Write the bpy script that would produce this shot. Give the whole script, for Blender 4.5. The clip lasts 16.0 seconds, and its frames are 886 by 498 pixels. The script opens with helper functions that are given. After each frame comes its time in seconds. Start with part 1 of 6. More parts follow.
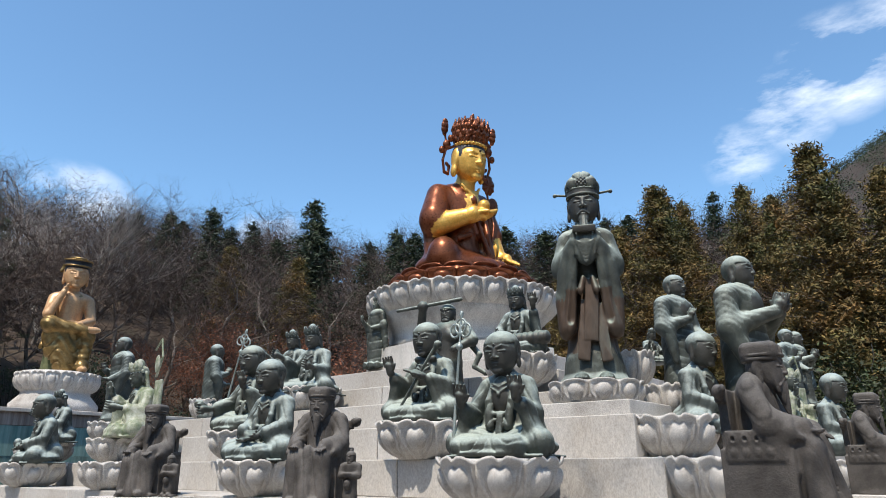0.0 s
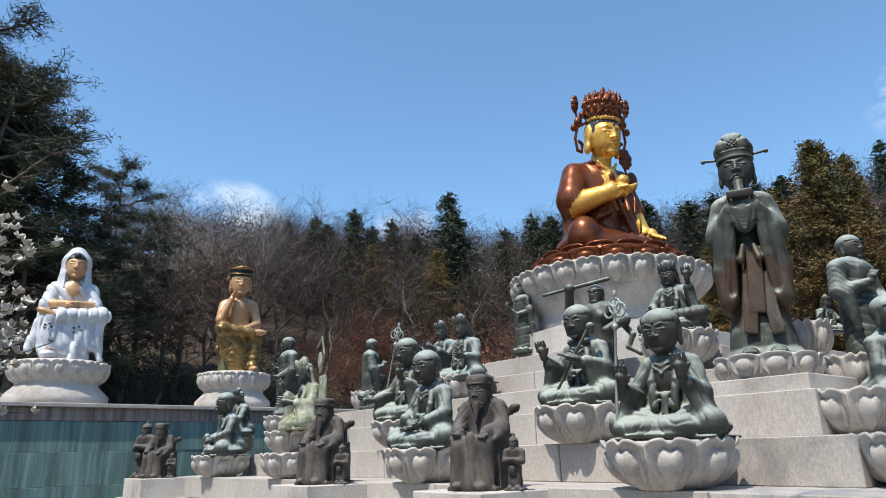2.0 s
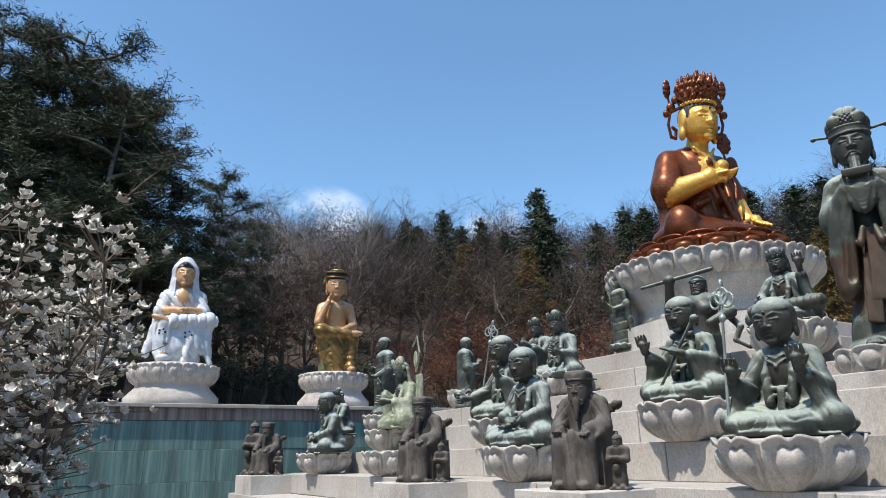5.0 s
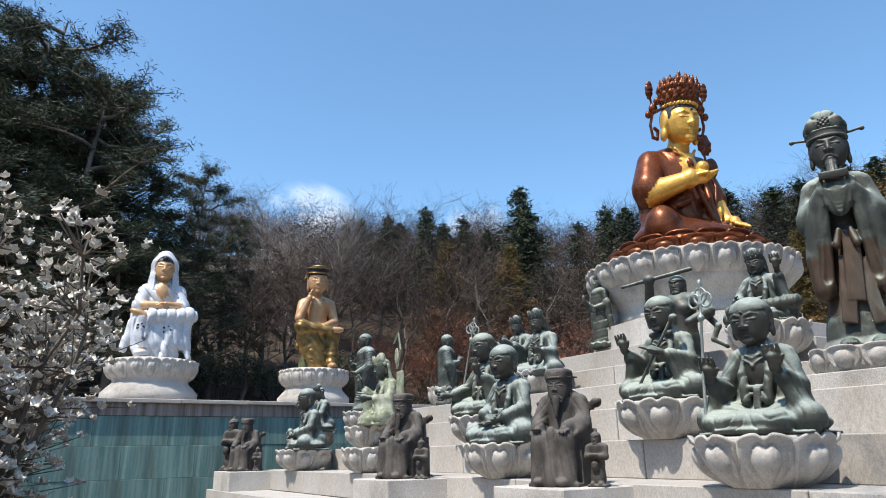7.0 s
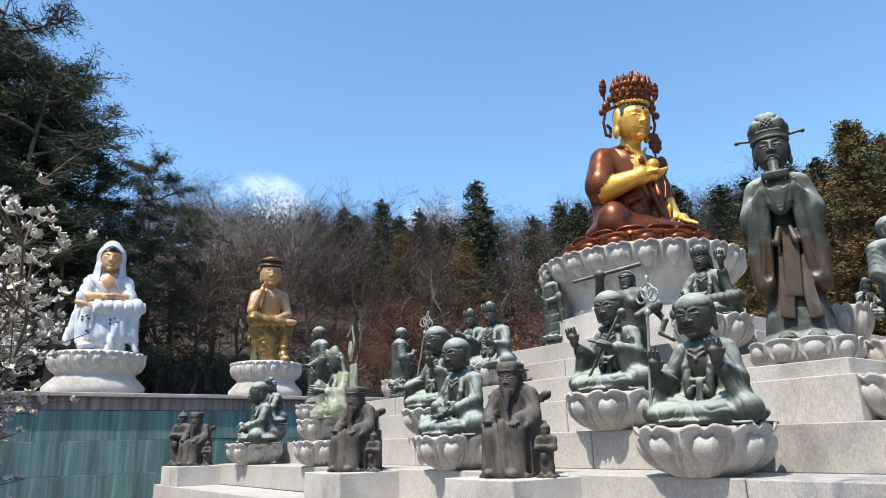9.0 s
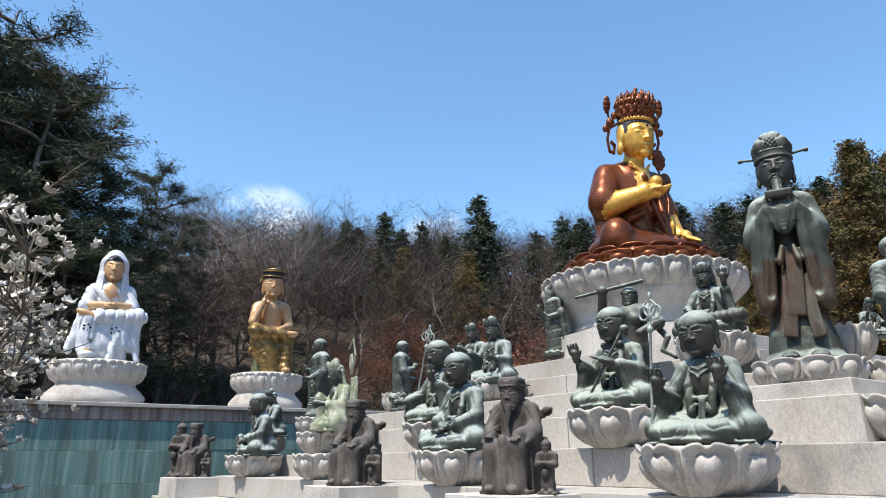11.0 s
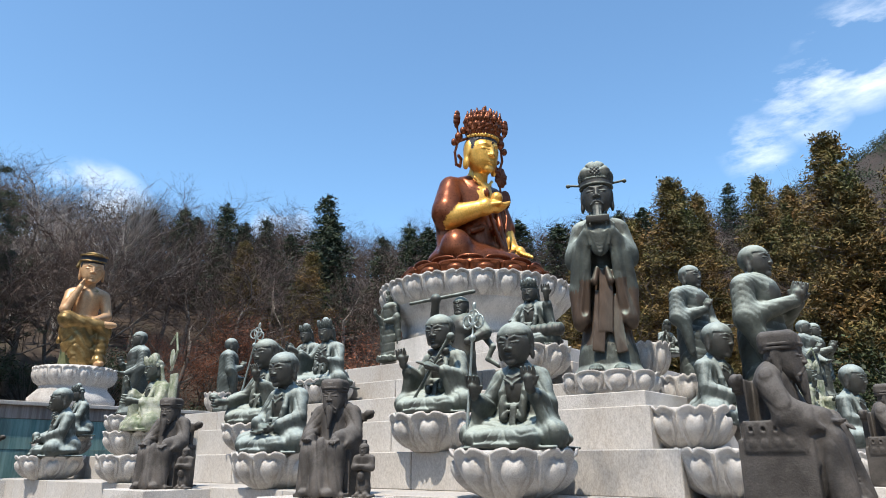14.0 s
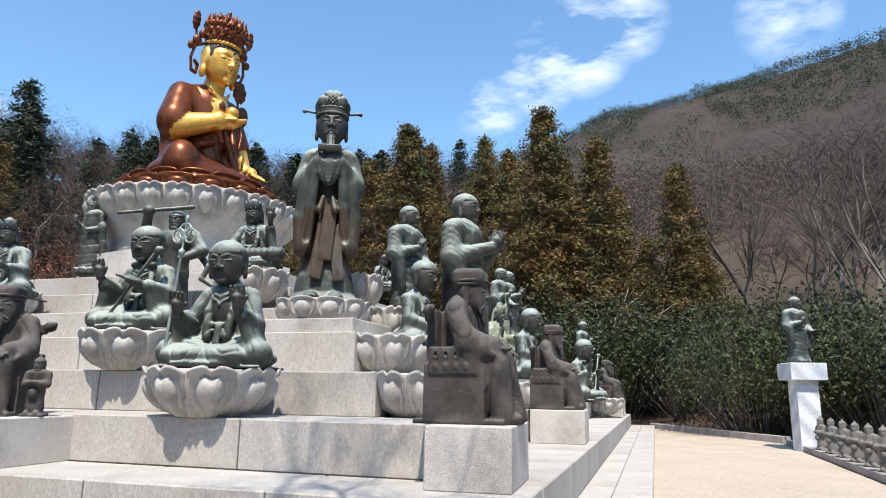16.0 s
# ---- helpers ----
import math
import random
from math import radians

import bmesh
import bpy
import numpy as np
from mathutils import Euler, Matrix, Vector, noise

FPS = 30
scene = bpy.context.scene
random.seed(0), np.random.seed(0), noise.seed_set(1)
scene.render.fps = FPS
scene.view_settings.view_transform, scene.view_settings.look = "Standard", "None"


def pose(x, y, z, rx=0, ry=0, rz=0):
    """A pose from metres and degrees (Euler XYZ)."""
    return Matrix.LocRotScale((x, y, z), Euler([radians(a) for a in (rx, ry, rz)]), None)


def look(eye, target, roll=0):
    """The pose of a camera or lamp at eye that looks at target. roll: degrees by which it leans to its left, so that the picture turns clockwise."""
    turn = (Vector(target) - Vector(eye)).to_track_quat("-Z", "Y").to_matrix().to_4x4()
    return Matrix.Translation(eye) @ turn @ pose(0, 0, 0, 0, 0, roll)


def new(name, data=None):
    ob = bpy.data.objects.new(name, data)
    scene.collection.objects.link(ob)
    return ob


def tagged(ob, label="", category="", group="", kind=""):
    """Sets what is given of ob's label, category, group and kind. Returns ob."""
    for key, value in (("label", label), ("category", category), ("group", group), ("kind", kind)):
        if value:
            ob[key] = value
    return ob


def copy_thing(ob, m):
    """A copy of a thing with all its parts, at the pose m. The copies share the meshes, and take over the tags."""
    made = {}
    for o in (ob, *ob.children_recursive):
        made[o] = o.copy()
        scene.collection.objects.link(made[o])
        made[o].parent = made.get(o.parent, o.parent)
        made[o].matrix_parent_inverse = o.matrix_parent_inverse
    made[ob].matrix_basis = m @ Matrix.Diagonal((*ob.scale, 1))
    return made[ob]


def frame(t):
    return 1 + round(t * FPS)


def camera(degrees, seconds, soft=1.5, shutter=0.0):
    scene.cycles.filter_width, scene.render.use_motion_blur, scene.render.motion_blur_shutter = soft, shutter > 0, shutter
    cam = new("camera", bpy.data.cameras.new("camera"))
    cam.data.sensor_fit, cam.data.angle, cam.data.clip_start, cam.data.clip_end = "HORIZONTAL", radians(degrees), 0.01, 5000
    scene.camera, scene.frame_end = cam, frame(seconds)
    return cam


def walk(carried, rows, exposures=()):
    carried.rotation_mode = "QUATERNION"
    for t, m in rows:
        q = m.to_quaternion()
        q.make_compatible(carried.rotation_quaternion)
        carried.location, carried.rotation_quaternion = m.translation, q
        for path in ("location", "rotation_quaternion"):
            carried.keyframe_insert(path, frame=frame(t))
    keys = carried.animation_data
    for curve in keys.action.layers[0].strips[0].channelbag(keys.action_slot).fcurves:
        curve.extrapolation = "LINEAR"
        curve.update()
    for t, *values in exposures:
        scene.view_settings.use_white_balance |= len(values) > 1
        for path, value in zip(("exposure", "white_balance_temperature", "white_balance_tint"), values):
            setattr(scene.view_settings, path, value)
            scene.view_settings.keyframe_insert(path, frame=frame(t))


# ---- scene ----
cam = camera(66.38, 16.0, 1.0)
# seconds, eye, yaw to the left, tilt upwards, lean to the left
PATH = [
    (0, (-0.094, -0.181, 1.726), 38.896, 17.737, -0.151),
    (0.5, (-0.131, -0.167, 1.725), 40.819, 17.774, -0.663),
    (1, (-0.149, -0.199, 1.733), 42.851, 17.381, -0.704),
    (1.5, (-0.217, -0.232, 1.751), 46.901, 17.044, -0.815),
    (2, (-0.216, -0.257, 1.727), 50.823, 16.764, -1.456),
    (2.5, (-0.265, -0.262, 1.720), 54.715, 16.758, -1.719),
    (3, (-0.306, -0.237, 1.723), 57.269, 16.446, -1.698),
    (3.5, (-0.315, -0.257, 1.719), 58.844, 16.985, -1.880),
    (6, (-0.322, -0.221, 1.711), 58.364, 16.787, -0.962),
    (6.5, (-0.320, -0.239, 1.714), 58.014, 16.635, -1.018),
    (7, (-0.312, -0.243, 1.712), 57.129, 16.590, -1.103),
    (7.5, (-0.296, -0.225, 1.711), 55.182, 16.412, -1.284),
    (8, (-0.276, -0.234, 1.707), 53.671, 15.929, -1.472),
    (8.5, (-0.272, -0.222, 1.702), 53.008, 15.567, -1.561),
    (9, (-0.266, -0.235, 1.717), 53.279, 15.894, -1.581),
    (11.5, (-0.261, -0.266, 1.720), 53.676, 17.309, -0.450),
    (12, (-0.252, -0.294, 1.730), 54.175, 17.586, -0.419),
    (12.5, (-0.248, -0.270, 1.730), 53.245, 17.525, -0.443),
    (13, (-0.203, -0.223, 1.726), 49.072, 17.528, -0.474),
    (13.5, (-0.181, -0.153, 1.726), 44.701, 17.631, -0.472),
    (14, (-0.134, -0.107, 1.701), 40.076, 17.272, -0.186),
    (14.5, (-0.103, -0.065, 1.662), 33.902, 16.260, 0.168),
    (15, (-0.062, -0.030, 1.653), 27.083, 15.322, 0.324),
    (15.5, (-0.042, -0.045, 1.626), 21.612, 13.598, 0.726),
    (16, (0.000, 0.000, 1.600), 17.228, 11.761, 0.827),
]
EXPOSURES = [(0.0, 0.26), (3.5, 0.20), (6.0, 0.26), (8.5, 0.46), (11.5, 0.45), (13.0, 0.43), (14.5, 0.40), (16.0, 0.45)]
walk(cam, [(t, pose(*eye, 0, 0, yaw) @ pose(0, 0, 0, 90 + tilt) @ pose(0, 0, 0, 0, 0, lean)) for t, eye, yaw, tilt, lean in PATH], EXPOSURES)

# ---- world, sun ----
world = bpy.data.worlds.new("sky")
scene.world = world
world.use_nodes = True
SUN_AT = Vector((0.13, -0.50, 0.95)).normalized()


def build_sky():
    nt = world.node_tree
    nt.nodes.clear()
    out = nt.nodes.new("ShaderNodeOutputWorld")
    sky = nt.nodes.new("ShaderNodeTexSky")
    sky.sky_type, sky.sun_disc = "NISHITA", False
    sky.sun_elevation = math.asin(SUN_AT.z)
    sky.sun_rotation = math.atan2(SUN_AT.x, SUN_AT.y)
    sky.air_density, sky.dust_density, sky.ozone_density = 1.0, 0.5, 2.0
    bg = nt.nodes.new("ShaderNodeBackground")
    bg.inputs[1].default_value = SKY_STRENGTH
    # thin broken cloud, denser in the north and low in the north-west
    co = nt.nodes.new("ShaderNodeTexCoord")
    mp = nt.nodes.new("ShaderNodeMapping")
    mp.inputs["Rotation"].default_value = (0.2, 0.65, 0.3)
    mp.inputs["Scale"].default_value = (3.2, 6.0, 9.0)
    no = nt.nodes.new("ShaderNodeTexNoise")
    no.inputs["Scale"].default_value, no.inputs["Detail"].default_value, no.inputs["Roughness"].default_value = 1.6, 9, 0.62
    ramp = nt.nodes.new("ShaderNodeMapRange")
    ramp.inputs[1].default_value, ramp.inputs[2].default_value = 0.45, 0.74
    nt.links.new(co.outputs["Generated"], mp.inputs[0])
    nt.links.new(mp.outputs[0], no.inputs[0])
    nt.links.new(no.outputs[0], ramp.inputs[0])
    total = None
    for v, lo, hi, amount in CLOUDS:
        dot = nt.nodes.new("ShaderNodeVectorMath")
        dot.operation = "DOT_PRODUCT"
        dot.inputs[1].default_value = Vector(v).normalized()
        nt.links.new(co.outputs["Generated"], dot.inputs[0])
        rg = nt.nodes.new("ShaderNodeMapRange")
        rg.inputs[1].default_value, rg.inputs[2].default_value, rg.inputs[4].default_value = lo, hi, amount
        nt.links.new(dot.outputs["Value"], rg.inputs[0])
        if total is None:
            total = rg.outputs[0]
        else:
            mx = nt.nodes.new("ShaderNodeMath")
            mx.operation = "MAXIMUM"
            nt.links.new(total, mx.inputs[0])
            nt.links.new(rg.outputs[0], mx.inputs[1])
            total = mx.outputs[0]
    mul = nt.nodes.new("ShaderNodeMath")
    mul.operation = "MULTIPLY"
    nt.links.new(total, mul.inputs[0])
    nt.links.new(ramp.outputs[0], mul.inputs[1])
    mix = nt.nodes.new("ShaderNodeMix")
    mix.data_type = "RGBA"
    nt.links.new(mul.outputs[0], mix.inputs[0])
    tint = nt.nodes.new("ShaderNodeMix")
    tint.data_type, tint.blend_type = "RGBA", "MULTIPLY"
    tint.inputs[0].default_value = 1.0
    tint.inputs[7].default_value = SKY_TINT
    nt.links.new(sky.outputs[0], tint.inputs[6])
    nt.links.new(tint.outputs[2], mix.inputs[6])
    mix.inputs[7].default_value = CLOUD
    nt.links.new(mix.outputs[2], bg.inputs[0])
    nt.links.new(bg.outputs[0], out.inputs[0])


# direction, cosine where a bank begins and where it is full, density
CLOUDS = (((-0.2089, 0.8947, 0.3949), 0.9986, 0.99995, 1.0), ((-0.1406, 0.8877, 0.4385), 0.9980, 0.9999, 1.15), ((-0.0752, 0.878, 0.4728), 0.9970, 0.9998, 1.25), ((-0.014, 0.8697, 0.4934), 0.9982, 0.9999, 1.0), ((0.1813, 0.864, 0.4697), 0.9978, 0.9999, 0.8), ((-0.888, 0.335, 0.285), 0.9952, 0.9996, 1.6), ((-0.765, 0.553, 0.31), 0.9988, 0.9999, 1.1), ((-0.935, 0.06, 0.44), 0.9990, 0.9999, 0.6))
SKY_STRENGTH, SKY_TINT, CLOUD = 0.128, (1.18, 1.46, 1.52, 1), (9.4, 9.8, 10.4, 1)
build_sky()
sun_data = bpy.data.lights.new("sun", "SUN")
sun_data.energy, sun_data.angle, sun_data.color = 4.9, radians(0.55), (1.0, 0.90, 0.79)
sun = new("sun", sun_data)
sun.matrix_world = look(SUN_AT * 60, (0, 0, 0))

# ---- materials ----


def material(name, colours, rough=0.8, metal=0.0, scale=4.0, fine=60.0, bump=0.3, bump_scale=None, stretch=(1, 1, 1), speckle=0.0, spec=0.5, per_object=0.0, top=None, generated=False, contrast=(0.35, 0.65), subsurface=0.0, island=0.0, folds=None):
    """Two-scale noise between colours, fine relief, optional speckle, and the paler top colour on faces that look
    upwards.
    """
    m = bpy.data.materials.new(name)
    m.use_nodes = True
    nt = m.node_tree
    p = nt.nodes["Principled BSDF"]
    co = nt.nodes.new("ShaderNodeTexCoord")
    mp = nt.nodes.new("ShaderNodeMapping")
    mp.inputs["Scale"].default_value = stretch
    nt.links.new(co.outputs["Object"], mp.inputs[0])

    def tex(s, detail, rough_):
        n = nt.nodes.new("ShaderNodeTexNoise")
        n.inputs["Scale"].default_value, n.inputs["Detail"].default_value, n.inputs["Roughness"].default_value = s, detail, rough_
        nt.links.new(mp.outputs[0], n.inputs[0])
        return n.outputs[0]

    def mixed(fac, a, b, mode="MIX", f=None):
        x = nt.nodes.new("ShaderNodeMix")
        x.data_type, x.blend_type = "RGBA", mode
        if fac is not None:
            nt.links.new(fac, x.inputs[0])
        else:
            x.inputs[0].default_value = f
        for sock, v in ((6, a), (7, b)):
            if isinstance(v, tuple):
                x.inputs[sock].default_value = (*v, 1)
            else:
                nt.links.new(v, x.inputs[sock])
        return x.outputs[2]

    def ranged(v, a, b, lo=0.0, hi=1.0):
        r_ = nt.nodes.new("ShaderNodeMapRange")
        for i, q in enumerate((a, b, lo, hi)):
            r_.inputs[i + 1].default_value = q
        nt.links.new(v, r_.inputs[0])
        return r_.outputs[0]

    big, small = tex(scale, 5, 0.6), tex(fine, 4, 0.6)
    col = mixed(ranged(big, *contrast), colours[0], colours[1])
    if len(colours) > 2:
        col = mixed(ranged(tex(scale * 0.37 + 0.11, 6, 0.65), 0.5, 0.72), col, colours[2])
    # the top colour comes in with the upward normal, broken up by noise
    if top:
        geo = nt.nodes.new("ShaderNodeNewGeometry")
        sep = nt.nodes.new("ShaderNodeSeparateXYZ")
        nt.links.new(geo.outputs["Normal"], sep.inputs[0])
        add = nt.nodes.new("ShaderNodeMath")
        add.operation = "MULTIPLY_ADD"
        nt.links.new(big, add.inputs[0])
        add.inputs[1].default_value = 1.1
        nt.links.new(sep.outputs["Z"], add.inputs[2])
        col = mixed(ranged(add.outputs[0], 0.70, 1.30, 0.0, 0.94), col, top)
    col = mixed(None, col, mixed(ranged(small, 0.3, 0.7), (0.82, 0.82, 0.82), (1.12, 1.12, 1.12)), "MULTIPLY", 1.0)
    if speckle:
        col = mixed(None, col, mixed(ranged(tex(fine * 3.1, 2, 0.5), 0.42, 0.55), (1 - speckle,) * 3, (1.0, 1.0, 1.0)), "MULTIPLY", 1.0)
    if per_object or island:
        if per_object:
            src = nt.nodes.new("ShaderNodeObjectInfo").outputs["Random"]
        else:
            src = nt.nodes.new("ShaderNodeNewGeometry").outputs["Random Per Island"]
        v = per_object or island
        r1 = ranged(src, 0, 1, 1 - v, 1 + v)
        cm = nt.nodes.new("ShaderNodeCombineXYZ")
        for i in range(3):
            nt.links.new(r1, cm.inputs[i])
        col = mixed(None, col, cm.outputs[0], "MULTIPLY", 1.0)
    nt.links.new(col, p.inputs["Base Color"])
    p.inputs["Metallic"].default_value = metal
    p.inputs["Specular IOR Level"].default_value = spec
    nt.links.new(ranged(small, 0.25, 0.75, max(0.03, rough - 0.1), min(1, rough + 0.1)), p.inputs["Roughness"])
    if subsurface:
        p.inputs["Subsurface Weight"].default_value = subsurface
    if bump:
        b = nt.nodes.new("ShaderNodeBump")
        b.inputs["Strength"].default_value, b.inputs["Distance"].default_value = bump, 0.02
        nt.links.new(tex(bump_scale or fine, 6, 0.7), b.inputs["Height"])
        if folds:
            # carved cloth folds: long uneven ridges
            wv = nt.nodes.new("ShaderNodeTexWave")
            wv.bands_direction, wv.wave_profile = "DIAGONAL", "SIN"
            wv.inputs["Scale"].default_value, wv.inputs["Distortion"].default_value = folds[0], 5.0
            wv.inputs["Detail"].default_value, wv.inputs["Detail Scale"].default_value = 1.5, 0.5
            nt.links.new(co.outputs["Object"], wv.inputs[0])
            b2 = nt.nodes.new("ShaderNodeBump")
            b2.inputs["Strength"].default_value, b2.inputs["Distance"].default_value = folds[1], folds[2]
            nt.links.new(wv.outputs["Fac"], b2.inputs["Height"])
            nt.links.new(b2.outputs[0], b.inputs["Normal"])
        nt.links.new(b.outputs[0], p.inputs["Normal"])
    return m


GRANITE = material("pale granite", ((0.58, 0.555, 0.515), (0.70, 0.675, 0.63), (0.27, 0.245, 0.215)), 0.85, scale=1.1, fine=45, bump=0.35, bump_scale=70, speckle=0.35)
STAINED = material("rain-streaked pale granite", ((0.46, 0.44, 0.405), (0.62, 0.595, 0.55), (0.15, 0.135, 0.115)), 0.88, scale=1.5, fine=45, bump=0.35, bump_scale=70, speckle=0.3, stretch=(1, 1, 0.3))
SLAB = material("sawn granite slabs", ((0.43, 0.41, 0.38), (0.53, 0.51, 0.475), (0.34, 0.305, 0.26)), 0.8, scale=0.8, fine=30, bump=0.2, bump_scale=80, speckle=0.18, stretch=(1, 1, 0.5), per_object=0.08)
JOINT = material("dark mortar bed", ((0.10, 0.095, 0.09), (0.16, 0.15, 0.14)), 0.95, scale=3, fine=40)
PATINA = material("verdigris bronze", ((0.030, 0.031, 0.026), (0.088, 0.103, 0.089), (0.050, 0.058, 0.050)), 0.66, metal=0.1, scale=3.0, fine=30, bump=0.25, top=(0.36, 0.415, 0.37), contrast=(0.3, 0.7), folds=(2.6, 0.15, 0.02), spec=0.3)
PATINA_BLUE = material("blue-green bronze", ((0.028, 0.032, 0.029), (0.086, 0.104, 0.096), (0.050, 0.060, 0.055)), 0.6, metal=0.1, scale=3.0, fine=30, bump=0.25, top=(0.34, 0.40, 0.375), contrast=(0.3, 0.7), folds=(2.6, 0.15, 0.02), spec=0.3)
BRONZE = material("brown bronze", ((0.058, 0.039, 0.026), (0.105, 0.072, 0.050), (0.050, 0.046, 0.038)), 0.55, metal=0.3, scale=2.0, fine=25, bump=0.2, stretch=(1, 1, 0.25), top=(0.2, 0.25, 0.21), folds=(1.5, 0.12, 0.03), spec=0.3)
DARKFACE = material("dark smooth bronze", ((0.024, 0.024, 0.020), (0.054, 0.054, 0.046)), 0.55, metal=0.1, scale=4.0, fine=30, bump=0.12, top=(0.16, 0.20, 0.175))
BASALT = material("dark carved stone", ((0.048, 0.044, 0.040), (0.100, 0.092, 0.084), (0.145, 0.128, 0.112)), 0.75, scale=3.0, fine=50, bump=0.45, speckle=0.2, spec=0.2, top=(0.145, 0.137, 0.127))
GOLD = material("gold leaf", ((0.74, 0.38, 0.065), (0.86, 0.49, 0.11)), 0.38, metal=0.55, scale=2.5, fine=20, bump=0.08)
OLD_GOLD = material("worn gold", ((0.19, 0.12, 0.045), (0.34, 0.225, 0.085), (0.10, 0.08, 0.032)), 0.4, metal=0.5, scale=4, fine=25, bump=0.15, folds=(1.8, 0.6, 0.05), spec=0.3)
COPPER = material("copper-brown lacquer", ((0.14, 0.042, 0.018), (0.25, 0.082, 0.035), (0.085, 0.028, 0.014)), 0.32, metal=0.55, scale=2.2, fine=20, bump=0.12, folds=(1.0, 0.12, 0.04), spec=0.3)
HAIR = material("black hair paint", ((0.008, 0.009, 0.012), (0.02, 0.02, 0.026)), 0.5, scale=5)
SKIN = material("gilt skin", ((0.50, 0.29, 0.145), (0.60, 0.38, 0.20)), 0.42, metal=0.2, scale=3, fine=20, bump=0.1)
WHITE = material("white glaze", ((0.58, 0.62, 0.67), (0.68, 0.70, 0.72), (0.46, 0.54, 0.63)), 0.4, scale=2.5, fine=20, bump=0.1, folds=(0.9, 0.6, 0.07), spec=0.3)
CREAM = material("pale ivory paint", ((0.17, 0.20, 0.12), (0.44, 0.45, 0.37), (0.10, 0.15, 0.06)), 0.6, scale=7, fine=30, bump=0.2)
MOSS_ROCK = material("mossy rock", ((0.06, 0.075, 0.03), (0.12, 0.13, 0.06), (0.05, 0.05, 0.04)), 0.9, scale=4, fine=30, bump=0.5)
CONCRETE = material("stained concrete coping", ((0.30, 0.27, 0.25), (0.42, 0.39, 0.36), (0.14, 0.11, 0.10)), 0.85, scale=0.9, fine=30, bump=0.25, stretch=(1, 1.6, 0.25))
TEAL = material("faded turquoise paint on concrete", ((0.075, 0.185, 0.175), (0.26, 0.40, 0.36), (0.045, 0.072, 0.066)), 0.7, scale=1.3, fine=25, bump=0.2, stretch=(1, 2.6, 0.16), contrast=(0.36, 0.66), per_object=0.06)
FASCIA = material("brown-streaked concrete band", ((0.20, 0.155, 0.13), (0.36, 0.32, 0.29), (0.09, 0.065, 0.055)), 0.9, scale=1.4, fine=25, bump=0.25, stretch=(1, 4, 0.15), contrast=(0.38, 0.62))
GREYSTONE = material("weathered grey carved stone", ((0.14, 0.135, 0.12), (0.22, 0.21, 0.19), (0.09, 0.085, 0.075)), 0.9, scale=5, fine=50, bump=0.4, speckle=0.2)
SAND = material("pale packed earth path", ((0.42, 0.35, 0.27), (0.50, 0.42, 0.335), (0.37, 0.31, 0.24)), 0.95, scale=0.6, fine=12, bump=0.3, bump_scale=60)
LITTER = material("leaf litter on the hillside", ((0.036, 0.026, 0.018), (0.075, 0.051, 0.034), (0.050, 0.042, 0.026)), 1.0, scale=0.35, fine=3, bump=0.6, bump_scale=4, contrast=(0.3, 0.7))
MOUNTAIN = material("wooded mountain", ((0.026, 0.018, 0.014), (0.048, 0.034, 0.025), (0.017, 0.020, 0.011)), 1.0, scale=0.012, fine=0.16, bump=1.0, bump_scale=0.12)
BARK = material("grey bark", ((0.10, 0.085, 0.07), (0.20, 0.175, 0.15)), 0.95, scale=3, fine=20, bump=0.6, stretch=(1, 1, 0.2))
PALE_BARK = material("pale bare wood", ((0.30, 0.27, 0.23), (0.45, 0.41, 0.36)), 0.95, scale=3, fine=20, bump=0.5, stretch=(1, 1, 0.2))
TWIG = material("grey-brown twigs", ((0.054, 0.039, 0.032), (0.110, 0.080, 0.066)), 0.95, scale=0.6, fine=8, bump=0, per_object=0.2)
TWIG_TAN = material("tan twigs", ((0.070, 0.053, 0.043), (0.130, 0.100, 0.080)), 0.95, scale=0.6, fine=8, bump=0)
TWIG_PALE = material("pale sunlit twigs", ((0.30, 0.26, 0.23), (0.42, 0.38, 0.34)), 0.95, scale=0.6, fine=8, bump=0)
RUST_LEAF = material("rust-brown dry leaves", ((0.15, 0.055, 0.030), (0.24, 0.095, 0.048)), 0.9, scale=0.8, fine=8, bump=0, island=0.3)
NEEDLE = material("dark pine needles", ((0.018, 0.032, 0.016), (0.052, 0.070, 0.030)), 0.7, scale=0.9, fine=8, bump=0, island=0.35)
CEDAR = material("bronzed cedar foliage", ((0.058, 0.068, 0.018), (0.20, 0.108, 0.030), (0.105, 0.110, 0.026)), 0.8, scale=0.45, fine=6, bump=0, island=0.55)
SHRUB = material("green shrub foliage", ((0.012, 0.024, 0.007), (0.058, 0.073, 0.017)), 0.7, scale=0.7, fine=8, bump=0, island=0.6)
PETAL_WHITE = material("white magnolia petals", ((0.70, 0.66, 0.58), (0.84, 0.82, 0.76)), 0.6, scale=3, fine=20, bump=0, island=0.1)
STEEL = material("dull steel", ((0.3, 0.31, 0.31), (0.42, 0.43, 0.42)), 0.4, metal=0.8, scale=4)

# ---- helpers of my own ----


def mesh_of(name, verts, faces, mats, idx=None, smooth=True):
    me = bpy.data.meshes.new(name)
    me.from_pydata([tuple(v) for v in verts], [], [tuple(f) for f in faces])
    for m in mats:
        me.materials.append(m)
    if idx is not None:
        me.polygons.foreach_set("material_index", np.asarray(idx, dtype=np.int32))
    if smooth:
        me.polygons.foreach_set("use_smooth", np.ones(len(me.polygons), dtype=bool))
    me.update()
    return me


def part(name, data, parent, m=None, label=""):
    ob = new(name, data)
    ob.parent = parent
    if m is not None:
        ob.matrix_basis = m
    if label:
        ob["label"] = label
    return ob


